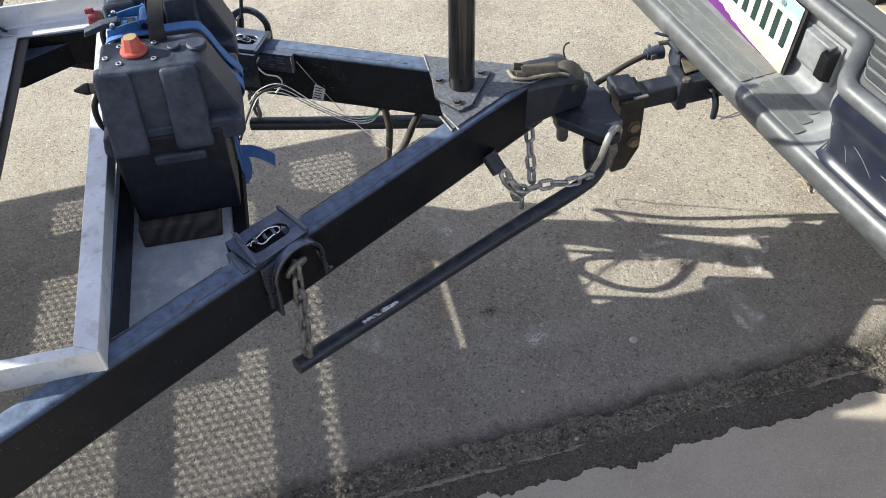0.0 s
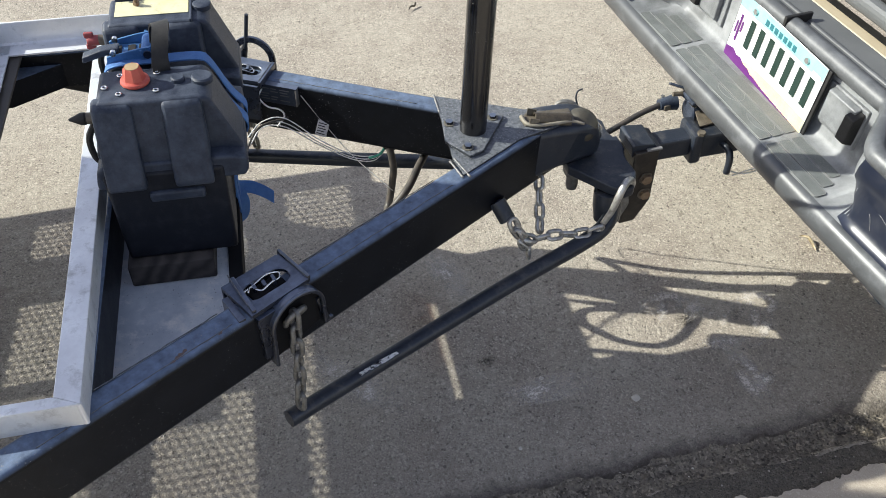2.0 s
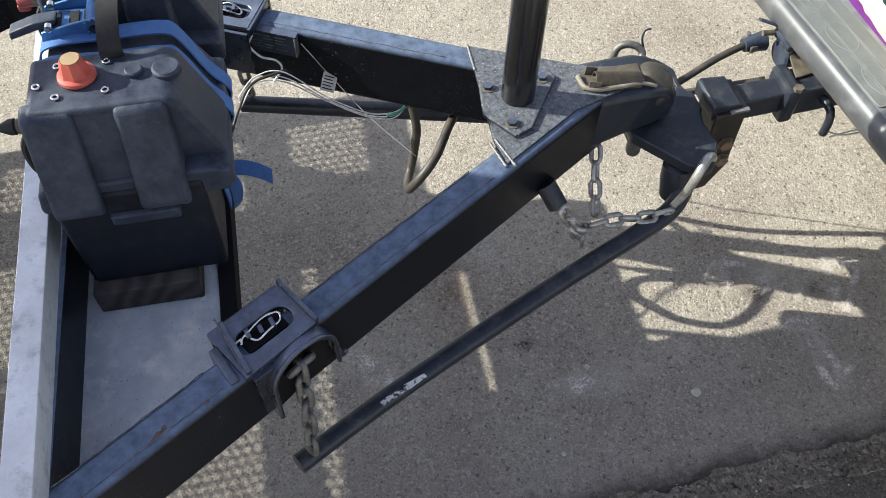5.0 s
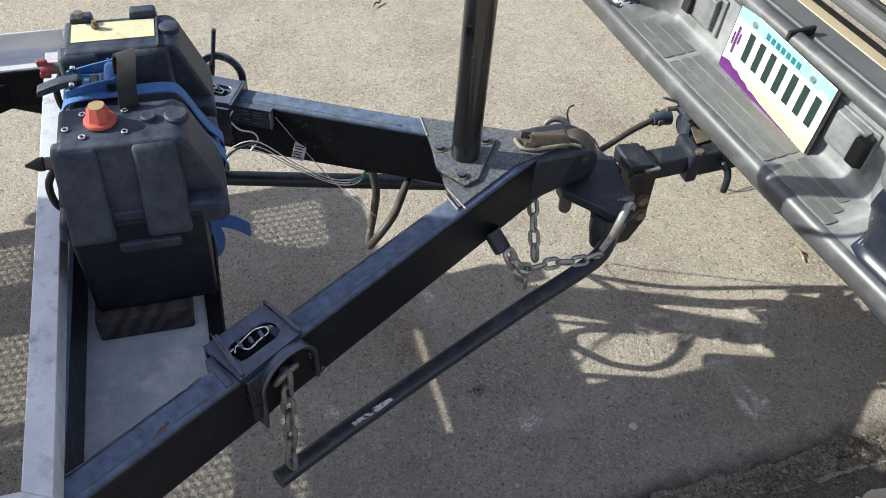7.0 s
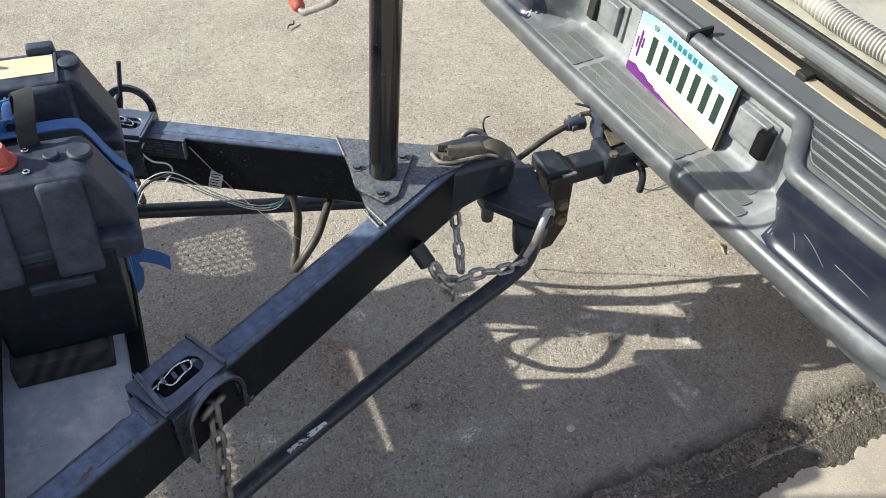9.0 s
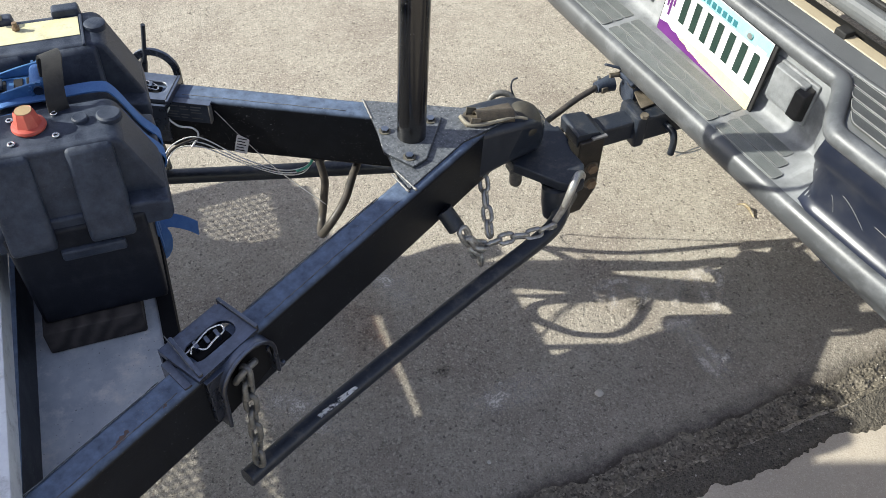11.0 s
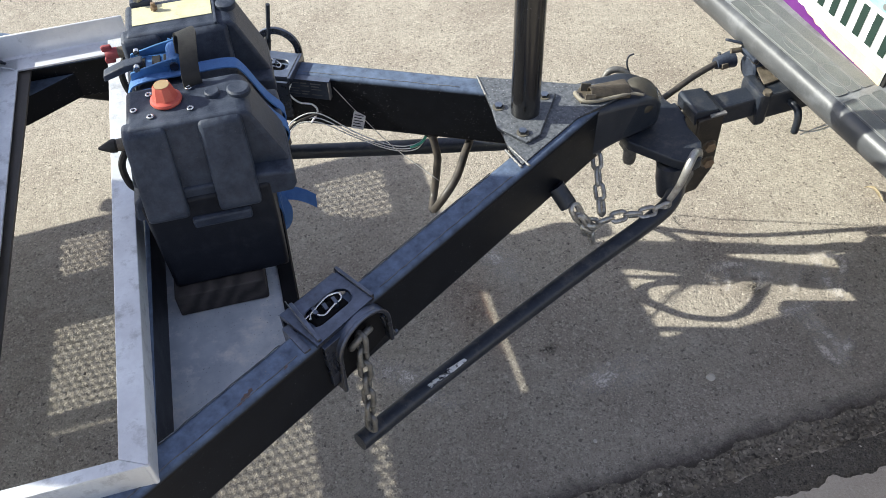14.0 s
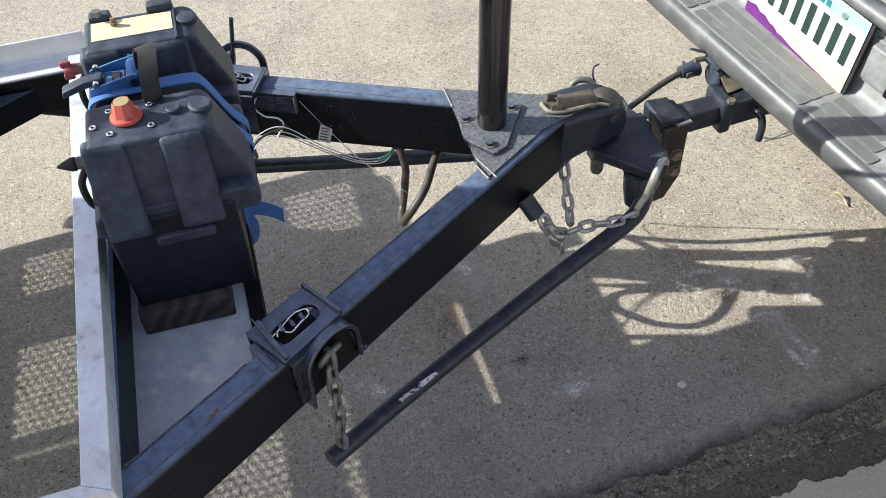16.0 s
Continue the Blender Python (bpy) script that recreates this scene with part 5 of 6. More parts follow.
        part("wing_neck", cyl((0, 0, -0.018), (0, 0, 0.001), 0.010, 16), TAN_STEEL, wn_)
    return b


battery(M_BT @ pose(-0.706, -0.252, 0.582), True, "black moulded battery with a red terminal cap, dusty")
battery(M_BT @ pose(-0.706, 0.008, 0.582), False, "black moulded battery with a yellowed label on its lid")
wb = nbox(-0.712, -0.552, -0.272, 0.075, 0.529, 0.581, bevel=0.004)
tagged(part("wood_block", wb, WOOD), "dark weathered wooden block under the batteries", "wood block").matrix_basis = M_BT


def ratchet_strap():
    r = thing("ratchet_strap", "blue ratchet strap tight over the batteries", "ratchet strap", M_BT)
    # two runs of webbing over the lower deck behind the first hump and down the sloping shoulder
    for y, up in ((-0.098, 0.0), (-0.050, 0.004)):
        pts = [(-0.728, y, 0.64), (-0.722, y, 0.78), (-0.700, y, 0.865), (-0.675, y, 0.888), (-0.60, y, 0.886 + up), (-0.53, y, 0.886 + up), (-0.508, y - 0.002, 0.876), (-0.480, y - 0.01, 0.820), (-0.456, y - 0.014, 0.786), (-0.457, y - 0.014, 0.766), (-0.470, y - 0.014, 0.748), (-0.496, y - 0.014, 0.66), (-0.497, y - 0.014, 0.56)]
        part("webbing", strip(smooth_path(pts, 6), 0.028, 0.0025, (0.0, 1, 0.0)), BLUE, r, smooth=1.0)
    mr = pose(0.002, 0.052, -0.012)
    bd = part("ratchet_body", nbox(-0.688, -0.592, -0.094, -0.044, 0.896, 0.906, bevel=0.003), BLUE_STEEL, r, "blue steel ratchet body", at=mr)
    part("ratchet_drum", cyl((-0.618, -0.096, 0.911), (-0.618, -0.042, 0.911), 0.0125, 20), BLUE, bd)
    for kx, wd in ((-0.678, 0.012), (-0.655, 0.014), (-0.636, 0.006)):
        part("body_slot", nbox(kx, kx + wd, -0.084, -0.054, 0.9055, 0.9085, bevel=0.001), RUBBER, bd)
    for y in (-0.099, -0.043):
        sp = part("side_plate", prism([(-0.693, 0.894), (-0.690, 0.911), (-0.645, 0.921), (-0.610, 0.927), (-0.596, 0.918), (-0.592, 0.897)], "y", y, y + 0.004, 0.001), BLUE_STEEL, bd)
        part("axle_end", cyl((-0.618, y - 0.004, 0.912), (-0.618, y + 0.008, 0.912), 0.0075, 14), PAINT_CLEAN, sp)
        for q in range(10):
            a = q * 0.628
            part("tooth", nbox(-0.618 + 0.0125 * math.cos(a) - 0.002, -0.618 + 0.0125 * math.cos(a) + 0.002, y + (-0.003 if y < -0.07 else 0.004), y + (0.0 if y < -0.07 else 0.007), 0.912 + 0.0125 * math.sin(a) - 0.002, 0.912 + 0.0125 * math.sin(a) + 0.002), BLUE_STEEL, sp, smooth=0)
    hd = part("ratchet_handle", prism([(-0.738, 0.892), (-0.736, 0.905), (-0.70, 0.917), (-0.668, 0.920), (-0.670, 0.911), (-0.70, 0.903)], "y", -0.084, -0.062, 0.003), PLASTIC, r, "black rubber covered ratchet handle", at=mr)
    for y in (-0.100, -0.052):
        part("latch_pin", cyl((-0.678, y, 0.917), (-0.678, y + 0.008, 0.917), 0.0055, 12), CHROME, hd)
    part("strap_tail", strip(smooth_path([(-0.506, -0.040, 0.560), (-0.497, -0.012, 0.535), (-0.475, -0.006, 0.526), (-0.450, -0.003, 0.507), (-0.430, -0.002, 0.486)], 5), 0.028, 0.002, (0.1, 0.7, 0.7)), BLUE, r, smooth=1.0)
    part("strap_tail", strip(smooth_path([(-0.505, -0.040, 0.56), (-0.492, -0.045, 0.52), (-0.496, -0.048, 0.485), (-0.506, -0.048, 0.465)], 5), 0.024, 0.002, (0.8, 0.6, 0.1)), BLUE, r, smooth=1.0)


ratchet_strap()

hs = thing("carry_handle", "black rubber carrying strap standing up behind the battery cap", "handle", M_BT)
part("strap", strip(smooth_path([(-0.586, -0.128, 0.895), (-0.586, -0.124, 0.928), (-0.582, -0.098, 0.956), (-0.580, -0.064, 0.966), (-0.590, -0.034, 0.950), (-0.598, -0.018, 0.900)], 6), 0.030, 0.005, (0.95, 0.25, 0.1)), RUBBER, hs, smooth=1.0)


# ---- wiring on the far beam ----
def wiring():
    w = thing("wiring_harness", "loose white and black wires with a clear tag", "wires", M_TR)
    for k, (o, s) in enumerate(((0.0, 0.0), (0.009, -0.012), (-0.009, 0.014))):
        pts = [(-0.435, 0.235, 0.535 + s), (-0.395, 0.265, 0.552 + s * 0.6), (-0.34, 0.262, 0.545 + s), (-0.27, 0.232 + o, 0.490 + s), (-0.20, 0.20 + o, 0.450 + s), (-0.15, 0.18, 0.447 + s * 0.6), (-0.122, 0.168, 0.478)]
        part("white_wire", sweep(smooth_path(pts, 7), 0.0014, 7), WHITE_WIRE, w, smooth=3.0)
    part("green_wire", sweep(smooth_path([(-0.16, 0.183, 0.448), (-0.135, 0.173, 0.462), (-0.118, 0.168, 0.494)], 6), 0.0034, 8), GREEN_WIRE, w, smooth=3.0)
    part("black_wire", sweep(smooth_path([(-0.48, 0.17, 0.50), (-0.44, 0.225, 0.53), (-0.40, 0.262, 0.55), (-0.33, 0.268, 0.555)], 7), 0.003, 7), CABLE, w, smooth=3.0)
    part("loop_wire", sweep(smooth_path([(-0.375, 0.318, 0.615), (-0.385, 0.315, 0.595), (-0.37, 0.30, 0.575), (-0.345, 0.285, 0.57), (-0.338, 0.275, 0.555), (-0.36, 0.262, 0.54)], 7), 0.0022, 7), WHITE_WIRE, w, smooth=3.0)
    part("thin_wire", sweep(smooth_path([(-0.295, 0.270, 0.608), (-0.255, 0.245, 0.54), (-0.20, 0.18, 0.465), (-0.13, 0.10, 0.40)], 7), 0.0010, 6), TAG, w, smooth=3.0)
    t = part("tag", nbox(-0.014, 0.014, -0.0015, 0.0015, -0.019, 0.019, bevel=0.001), TAG, w, "clear grey plastic tag", at=pose(-0.258, 0.238, 0.525, -28, 14, -28))
    for j in range(5):
        part("print_bar", nbox(-0.011, 0.009 - 0.003 * (j % 2), -0.0021, -0.0016, -0.014 + 0.0062 * j, -0.0118 + 0.0062 * j), RUBBER, t, smooth=0)


wiring()
bl_ = thing("breakaway_switch", "small black switch box on the tongue beam", "switch", M_TR @ M_FAR @ pose(0, -0.017, 0))
sw = part("box", nbox(-0.522, -0.408, 0.046, 0.0575, 0.577, 0.626, bevel=0.003), PLASTIC, bl_)
part("rim", nbox(-0.524, -0.403, 0.043, 0.060, 0.6262, 0.6290, bevel=0.001), PAINT_CLEAN, bl_)
part("end_edge", nbox(-0.4078, -0.4045, 0.043, 0.0575, 0.580, 0.626, bevel=0.001), BARE, bl_, "pale end edge")
for k in range(5):
    for j, (xa, xb) in enumerate(((-0.498, -0.474), (-0.470, -0.452), (-0.447, -0.424))):
        if (k + j) % 4 != 3:
            part("print_bar", nbox(xa, xb - 0.004 * ((k + j) % 2), 0.0452, 0.0459, 0.588 + 0.0072 * k, 0.5905 + 0.0072 * k), LIP, sw, smooth=0)


def beam_band(m):
    t = thing("beam_clamp", "black steel clamp strap over the tongue beam", "clamp", m)
    part("strap", nbox(-0.650, -0.622, 0.045, 0.128, 0.632, 0.642, bevel=0.003), PAINT_DUSTY, t)
    part("leg", nbox(-0.650, -0.622, 0.047, 0.0555, 0.52, 0.634, bevel=0.002), PAINT, t)
    rod = part("pin_rod", cyl((-0.579, 0.142, 0.600), (-0.5546, 0.142, 0.744), 0.0048, 14), IRON, t)
    part("rod_collar", cyl((-0.580, 0.142, 0.620), (-0.5735, 0.142, 0.652), 0.0090, 16), IRON, rod)
    part("rod_pin", cyl((-0.576, 0.128, 0.655), (-0.574, 0.160, 0.662), 0.0038, 10), BARE, rod)


beam_band(M_TR @ M_FAR @ pose(0, -0.016, 0))
cb = thing("loop_cable", "thick dusty black cable looping out of the tongue beam", "cable", M_TR)
part("cable", sweep(smooth_path([(-0.114, 0.178, 0.508), (-0.117, 0.157, 0.494), (-0.114, 0.137, 0.444), (-0.115, 0.138, 0.409), (-0.122, 0.137, 0.358), (-0.134, 0.125, 0.328), (-0.152, 0.093, 0.327), (-0.160, 0.064, 0.351), (-0.166, 0.040, 0.381), (-0.153, 0.024, 0.421), (-0.129, 0.030, 0.443), (-0.108, 0.044, 0.454), (-0.088, 0.064, 0.463), (-0.067, 0.087, 0.471), (-0.048, 0.106, 0.476), (-0.030, 0.130, 0.474)], 8), 0.0092, 12), CABLE, cb, smooth=3.0)
part("grommet", sweep([(-0.116 + 0.012 * math.cos(a), 0.158 - 0.009 * math.cos(a), 0.495 + 0.014 * math.sin(a)) for a in [2 * math.pi * k / 20 for k in range(20)]], 0.004, 8, closed=True), RUBBER, cb, smooth=3.0)


# ---- truck ----
TRUCK = thing("pickup_truck", "cream pickup truck with a grey step bumper, rear end", "truck", M_TK)
VC = 0.04          # the truck's middle, across


def bumper_section(v):
    """Outline of the bumper across x and z at v metres from the middle: the step, then the raised ends."""
    a = abs(v - VC)
    bow = 0.06 * max(0.0, (a - 0.25)) ** 2 + 0.25 * max(0.0, a - 0.60) ** 2
    lip = [(-0.085 + bow, 0.525), (-0.105 + bow, 0.545), (-0.114 + bow, 0.566), (-0.115 + bow, 0.584), (-0.108 + bow, 0.598), (-0.096 + bow, 0.604)]
    step = [(-0.086, 0.605), (0.008, 0.607), (0.024, 0.609), (0.032, 0.622), (0.042, 0.735), (0.043, 0.750), (0.046, 0.766), (0.056, 0.772), (0.075, 0.770), (0.15, 0.772)]
    end = [(-0.086 + bow, 0.608), (-0.078 + bow, 0.63), (-0.072 + bow, 0.66), (-0.068 + bow, 0.685), (-0.074 + bow, 0.700), (-0.078 + bow, 0.725), (-0.070 + bow, 0.750), (-0.05 + bow, 0.768), (0.0 + bow, 0.774), (0.15, 0.776)]
    out = []
    for i, (p, q) in enumerate(zip(step, end)):
        a0 = 0.405 - 0.070 * min(1.0, i / 4.0)       # the step's end slants inwards
        f = min(1.0, max(0.0, (a - a0) / (0.090 + 0.035 * min(1.0, max(0.0, (i - 2) / 5.0)))))
        f = f * f * (3 - 2 * f)
        out.append(((1 - f) * p[0] + f * q[0], (1 - f) * p[1] + f * q[1]))
    return lip, out


def bumper():
    vs = [-0.86 + 0.01 * k for k in range(181)]
    lipm, up = bmesh.new(), bmesh.new()
    rows_l, rows_u = [], []
    for v in vs:
        l_, u_ = bumper_section(v)
        rows_l.append([lipm.verts.new((x, v, z)) for x, z in [(-0.06, 0.50)] + l_ + [(-0.06, 0.595)]])
        rows_u.append([up.verts.new((x, v, z)) for x, z in [l_[-1]] + u_ + [(0.15, 0.60)]])
    for bm_, rows in ((lipm, rows_l), (up, rows_u)):
        n = len(rows[0])
        for a, b in zip(rows, rows[1:]):
            for k in range(n):
                bm_.faces.new((a[k], b[k], b[(k + 1) % n], a[(k + 1) % n]))
        bm_.faces.new(rows[0])
        bm_.faces.new(rows[-1][::-1])
    bp = part("bumper", up, TRIM, TRUCK, "grey textured plastic step bumper", 0.9)
    bp.data.materials.append(SHELF)
    for q in bp.data.polygons:
        if q.center.z > 0.764 and q.normal.z > 0.5:      # the shelf behind the ridge: same plastic, its dimmer light put into a darker copy
            q.material_index = 1
    part("bumper_lip", lipm, LIP, bp, "smooth grey rolled bumper lip", 0.9)
    # rolled ridge along the upper edge, dipping round the step's ends
    for off, rad in ((0.0, 0.020), (0.036, 0.006)):
        pts = []
        for k in range(0, 161):
            v = VC - 0.80 + 0.01 * k
            sec = bumper_section(v)[1]
            p = Vector((sec[6][0], v, sec[6][1])).lerp(Vector((sec[7][0], v, sec[7][1])), 0.4)
            if off:
                p = Vector((0.092, v, sec[8][1] - 0.001))
            pts.append(p)
        part("ridge", sweep(pts, rad, 14), LIP, bp, "smooth dark grey rolled ridge", 3.0)
    # black block that paints the shade of the gap across the ridge
    part("ridge_notch", nbox(0.028, 0.098, 0.022, 0.032, 0.766, 0.7915, bevel=0.003), RUBBER, bp)
    return bp


BUMPER = bumper()


def rounded(u0, u1, v0, v1, r, skew=0.0):
    """A rounded oblong, its two ends shifted by skew from one long side to the other."""
    out = []
    for cu, cv, a0 in ((u1 - r, v1 - r, 0), (u0 + r, v1 - r, 90), (u0 + r, v0 + r, 180), (u1 - r, v0 + r, 270)):
        for k in range(5):
            a = radians(a0 + 22.5 * k)
            u, v = cu + r * math.cos(a), cv + r * math.sin(a)
            out.append((u, v + skew * (u - u0)))
    return out


def pad(v0, v1, u0, u1, z=0.6065, name="step_pad", slant=0.0):
    """A tread pad; slant shears its end towards the truck's middle."""
    pts = rounded(u0, u1, v0, v1, 0.006)
    vm = v0 if slant < 0 else v1
    pts = [(u, v + (-slant * (u - u0 - 0.012) if abs(v - vm) > 0.5 * (v1 - v0) else 0.0)) for u, v in pts]
    p = part(name, prism(pts, "z", z - 0.004, z + 0.0015), TOP_PAD if name == "top_pad" else PAD, BUMPER, "dark grained tread pad", smooth=0)
    part("pad_edge", sweep([(u, v, z + 0.0012) for u, v in pts], 0.0012 if name == "top_pad" else 0.0009, 6, closed=True), GROOVE, p, "worn pale edge", 3.0)


for v0, v1 in ((-0.345, -0.165), (-0.145, 0.235), (0.255, 0.425)):
    for i, (u0, u1) in enumerate(((-0.094, -0.066), (-0.062, -0.034), (-0.030, -0.003))):
        e = 0.02 * i
        pad(v0 + (e if v0 < -0.2 else 0), v1 - (e if v1 > 0.3 else 0), u0, u1)
for v in (0.157, 0.035, -0.087):
    part("oval_mark", sweep([(-0.056 + 0.024 * math.cos(a), v + 0.042 * math.sin(a), 0.6080) for a in [2 * math.pi * k / 40 for k in range(40)]], 0.0007, 5, closed=True), GROOVE, BUMPER, smooth=3.0)


def end_face(s):
    """The painted panel of the bumper's raised end, set just over the moulding."""
    bm = bmesh.new()
    rows = []
    for k in range(38):
        row = []
        for i, late in enumerate((0.05, 0.020, 0.004, 0.0, 0.002, 0.006, 0.010, 0.010)):
            v = VC + s * (0.428 + late * (1 - k / 37) + 0.0108 * k)
            l_, u_ = bumper_section(v)
            x, z = ([l_[-1]] + u_[0:7])[i]
            row.append(bm.verts.new((x - 0.0028, v, z + 0.001)))
        rows.append(row)
    for a, b in zip(rows, rows[1:]):
        for i in range(len(a) - 1):
            bm.faces.new((a[i], a[i + 1], b[i + 1], b[i]))
    p = part("painted_panel", bm, NAVY, BUMPER, "dark blue painted bumper panel with scratches", 1.0)
    for a0, z0, a1, z1 in ((0.52, 0.668, 0.585, 0.640), (0.50, 0.655, 0.52, 0.63), (0.60, 0.66, 0.68, 0.652)):
        pts = []
        for k in range(9):
            f = k / 8
            v, z = VC + s * (a0 + (a1 - a0) * f), z0 + (z1 - z0) * f ** 1.4
            l_, u_ = bumper_section(v)
            (xa, za), (xb, zb) = min(zip(u_, u_[1:]), key=lambda q: abs((q[0][1] + q[1][1]) / 2 - z))
            w = (z - za) / (zb - za) if abs(zb - za) > 1e-6 else 0.0
            pts.append((xa + (xb - xa) * w - 0.0031, v, z + 0.001))
        part("scratch", sweep(pts, 0.0006, 5), GROOVE, p, "pale scratch", 3.0)


end_face(-1)
end_face(1)


def top_grille(s):
    """Slotted tread pads on the bumper's raised ends."""
    for u0, a0, k in ((0.052, 0.352, 0.5), (0.024, 0.382, 0.9), (-0.004, 0.408, 0.95), (-0.032, 0.436, 1.2)):
        for a, b in ((a0, 0.640), (0.655, 0.78)):
            y0, y1 = sorted((VC + s * a, VC + s * b))
            pad(y0, y1, u0, u0 + 0.0235, 0.7775, "top_pad", s * k if a == a0 else 0.0)


top_grille(-1)
top_grille(1)


def licence_plate():
    p = part("licence_plate", prism([(-0.1525, 0), (0.1525, 0), (0.1525, 0.152), (-0.1525, 0.152)], "x", 0, 0.0015, 0.0006), PLATE_WHITE, TRUCK, "white licence plate with purple hills and pale teal sky")
    p.matrix_basis = pose(0.008, 0.0175, 0.606, 0, 6, -2.7) @ Matrix.Diagonal((1, 1.12, 1.08, 1))
    def face(name, pts, mat, x):
        part(name, prism(pts, "x", x - 0.0004, x, 0.0), mat, p, smooth=0)
    face("sky_band", [(-0.1515, 0.151), (0.1515, 0.151), (0.1515, 0.122), (-0.1515, 0.122)], PLATE_TEAL, -0.0004)
    face("dusk_band", [(-0.1515, 0.001), (0.13, 0.001), (0.06, 0.028), (-0.03, 0.032), (-0.1515, 0.030)], PLATE_YELLOW, -0.0004)
    hill = [(0.1515, 0.001), (-0.135, 0.001), (-0.05, 0.0045), (0.003, 0.0075), (0.030, 0.012), (0.045, 0.011), (0.058, 0.017), (0.075, 0.017), (0.092, 0.024), (0.108, 0.022), (0.125, 0.029), (0.140, 0.026), (0.1515, 0.024)]
    face("hill", hill, PLATE_PURPLE, -0.0009)
    for k in range(7):
        y = 0.098 - 0.036 * k
        face("bar", [(y, 0.050), (y - 0.017, 0.050), (y - 0.017, 0.114), (y, 0.114)], PLATE_GREEN, -0.0014)
    for k in range(7):
        y = 0.056 - 0.0165 * k
        face("bar", [(y, 0.127), (y - 0.0115, 0.127), (y - 0.0115, 0.140), (y, 0.140)], PLATE_SEA, -0.0014)
    for y, z0, z1, w in ((0.132, 0.045, 0.108, 0.003), (0.141, 0.062, 0.09, 0.0025), (0.123, 0.07, 0.095, 0.0025)):
        face("cactus_stem", [(y - w, z0), (y + w, z0), (y + w, z1), (y - w, z1)], PLATE_PURPLE, -0.0014)
    face("sticker", [(-0.118, 0.112), (-0.145, 0.112), (-0.145, 0.128), (-0.118, 0.128)], PLATE_WHITE, -0.0012)
    for y in (0.095, -0.095):
        part("plate_screw", cyl((-0.0055, y, 0.135), (0.0, y, 0.135), 0.0065, 14), CHROME_DULL, p)
    part("plate_back", nbox(0.003, 0.009, -0.160, 0.158, -0.006, 0.150, bevel=0.002), RUBBER, p)


licence_plate()


def plate_lamp(v, s):
    """A grey housing beside the plate, its outer end black."""
    m = pose(0.024, v, 0.632, 0, 6, 0)
    part("lamp_pocket", nbox(0.0, 0.014, -0.062, 0.062, 0.012, 0.108, bevel=0.005), TRIM, BUMPER, at=m)
    lamp = part("plate_lamp", prism([(-0.002, 0.020), (-0.012, 0.026), (-0.015, 0.098), (0.0, 0.104), (0.004, 0.020)], "y", -0.044, 0.044, 0.004, seg=3), TRIM, BUMPER, "grey plate lamp housing with a black end", at=m)
    y0, y1 = sorted((s * 0.0300, s * 0.058))
    part("lamp_end", prism([(-0.002, 0.022), (-0.026, 0.030), (-0.026, 0.086), (0.0, 0.099), (0.004, 0.022)], "y", y0, y1, 0.005, seg=3), RUBBER, lamp)


plate_lamp(-0.215, -1)
plate_lamp(0.300, 1)


def bed_end():
    def band(name, mat, x0, x1, z0, z1, bev, label=""):
        return part(name, nbox(x0, x1, -0.84, 0.92, z0, z1, bevel=bev, seg=3), mat, TRUCK, label)
    band("sill_lip", SAND, 0.152, 0.185, 0.72, 0.772, 0.004, "sand coloured painted sill lip")
    # black panel stands in for the shadow in the gap behind the sill
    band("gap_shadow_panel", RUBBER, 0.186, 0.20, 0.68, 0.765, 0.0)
    band("tailgate_seal", SHELF, 0.176, 0.215, 0.795, 0.835, 0.016, "dark rounded tailgate edge")
    band("seal_bead", RUBBER, 0.2155, 0.227, 0.80, 0.838, 0.004)
    band("bed_floor", CREAM, 0.2275, 2.0, 0.79, 0.835, 0.004, "cream painted bed floor")
    part("latch_block", nbox(0.152, 0.180, -0.205, -0.175, 0.762, 0.784, bevel=0.003), RUBBER, TRUCK)
    for s in (-1, 1):
        y = VC + s * 0.86
        part("bed_side", nbox(0.20, 2.0, min(y, y + 0.06 * s), max(y, y + 0.06 * s), 0.45, 1.35, bevel=0.02), CREAM, TRUCK)
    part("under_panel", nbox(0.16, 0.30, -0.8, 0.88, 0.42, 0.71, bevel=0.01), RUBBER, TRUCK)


bed_end()


def corrugated_hose():
    h = thing("corrugated_hose", "off-white corrugated hose with a metal end lying in the truck bed", "hose", M_TK @ pose(0, 0, 0.837))
    p = smooth_path([(0.36, 0.30, 0.026), (0.30, 0.10, 0.026), (0.262, -0.09, 0.026), (0.255, -0.20, 0.026), (0.262, -0.30, 0.026)], 34)
    part("hose", sweep(p, [0.026 - 0.0042 * (i % 3 == 0) for i in range(len(p))], 20), HOSE, h, smooth=0.9)
    part("hose_cuff", cyl((0.262, -0.295, 0.03), (0.268, -0.36, 0.03), 0.03, 24), HOSE, h)
    part("metal_end", cyl((0.266, -0.34, 0.03), (0.270, -0.385, 0.03), 0.024, 20), CHROME, h)


corrugated_hose()


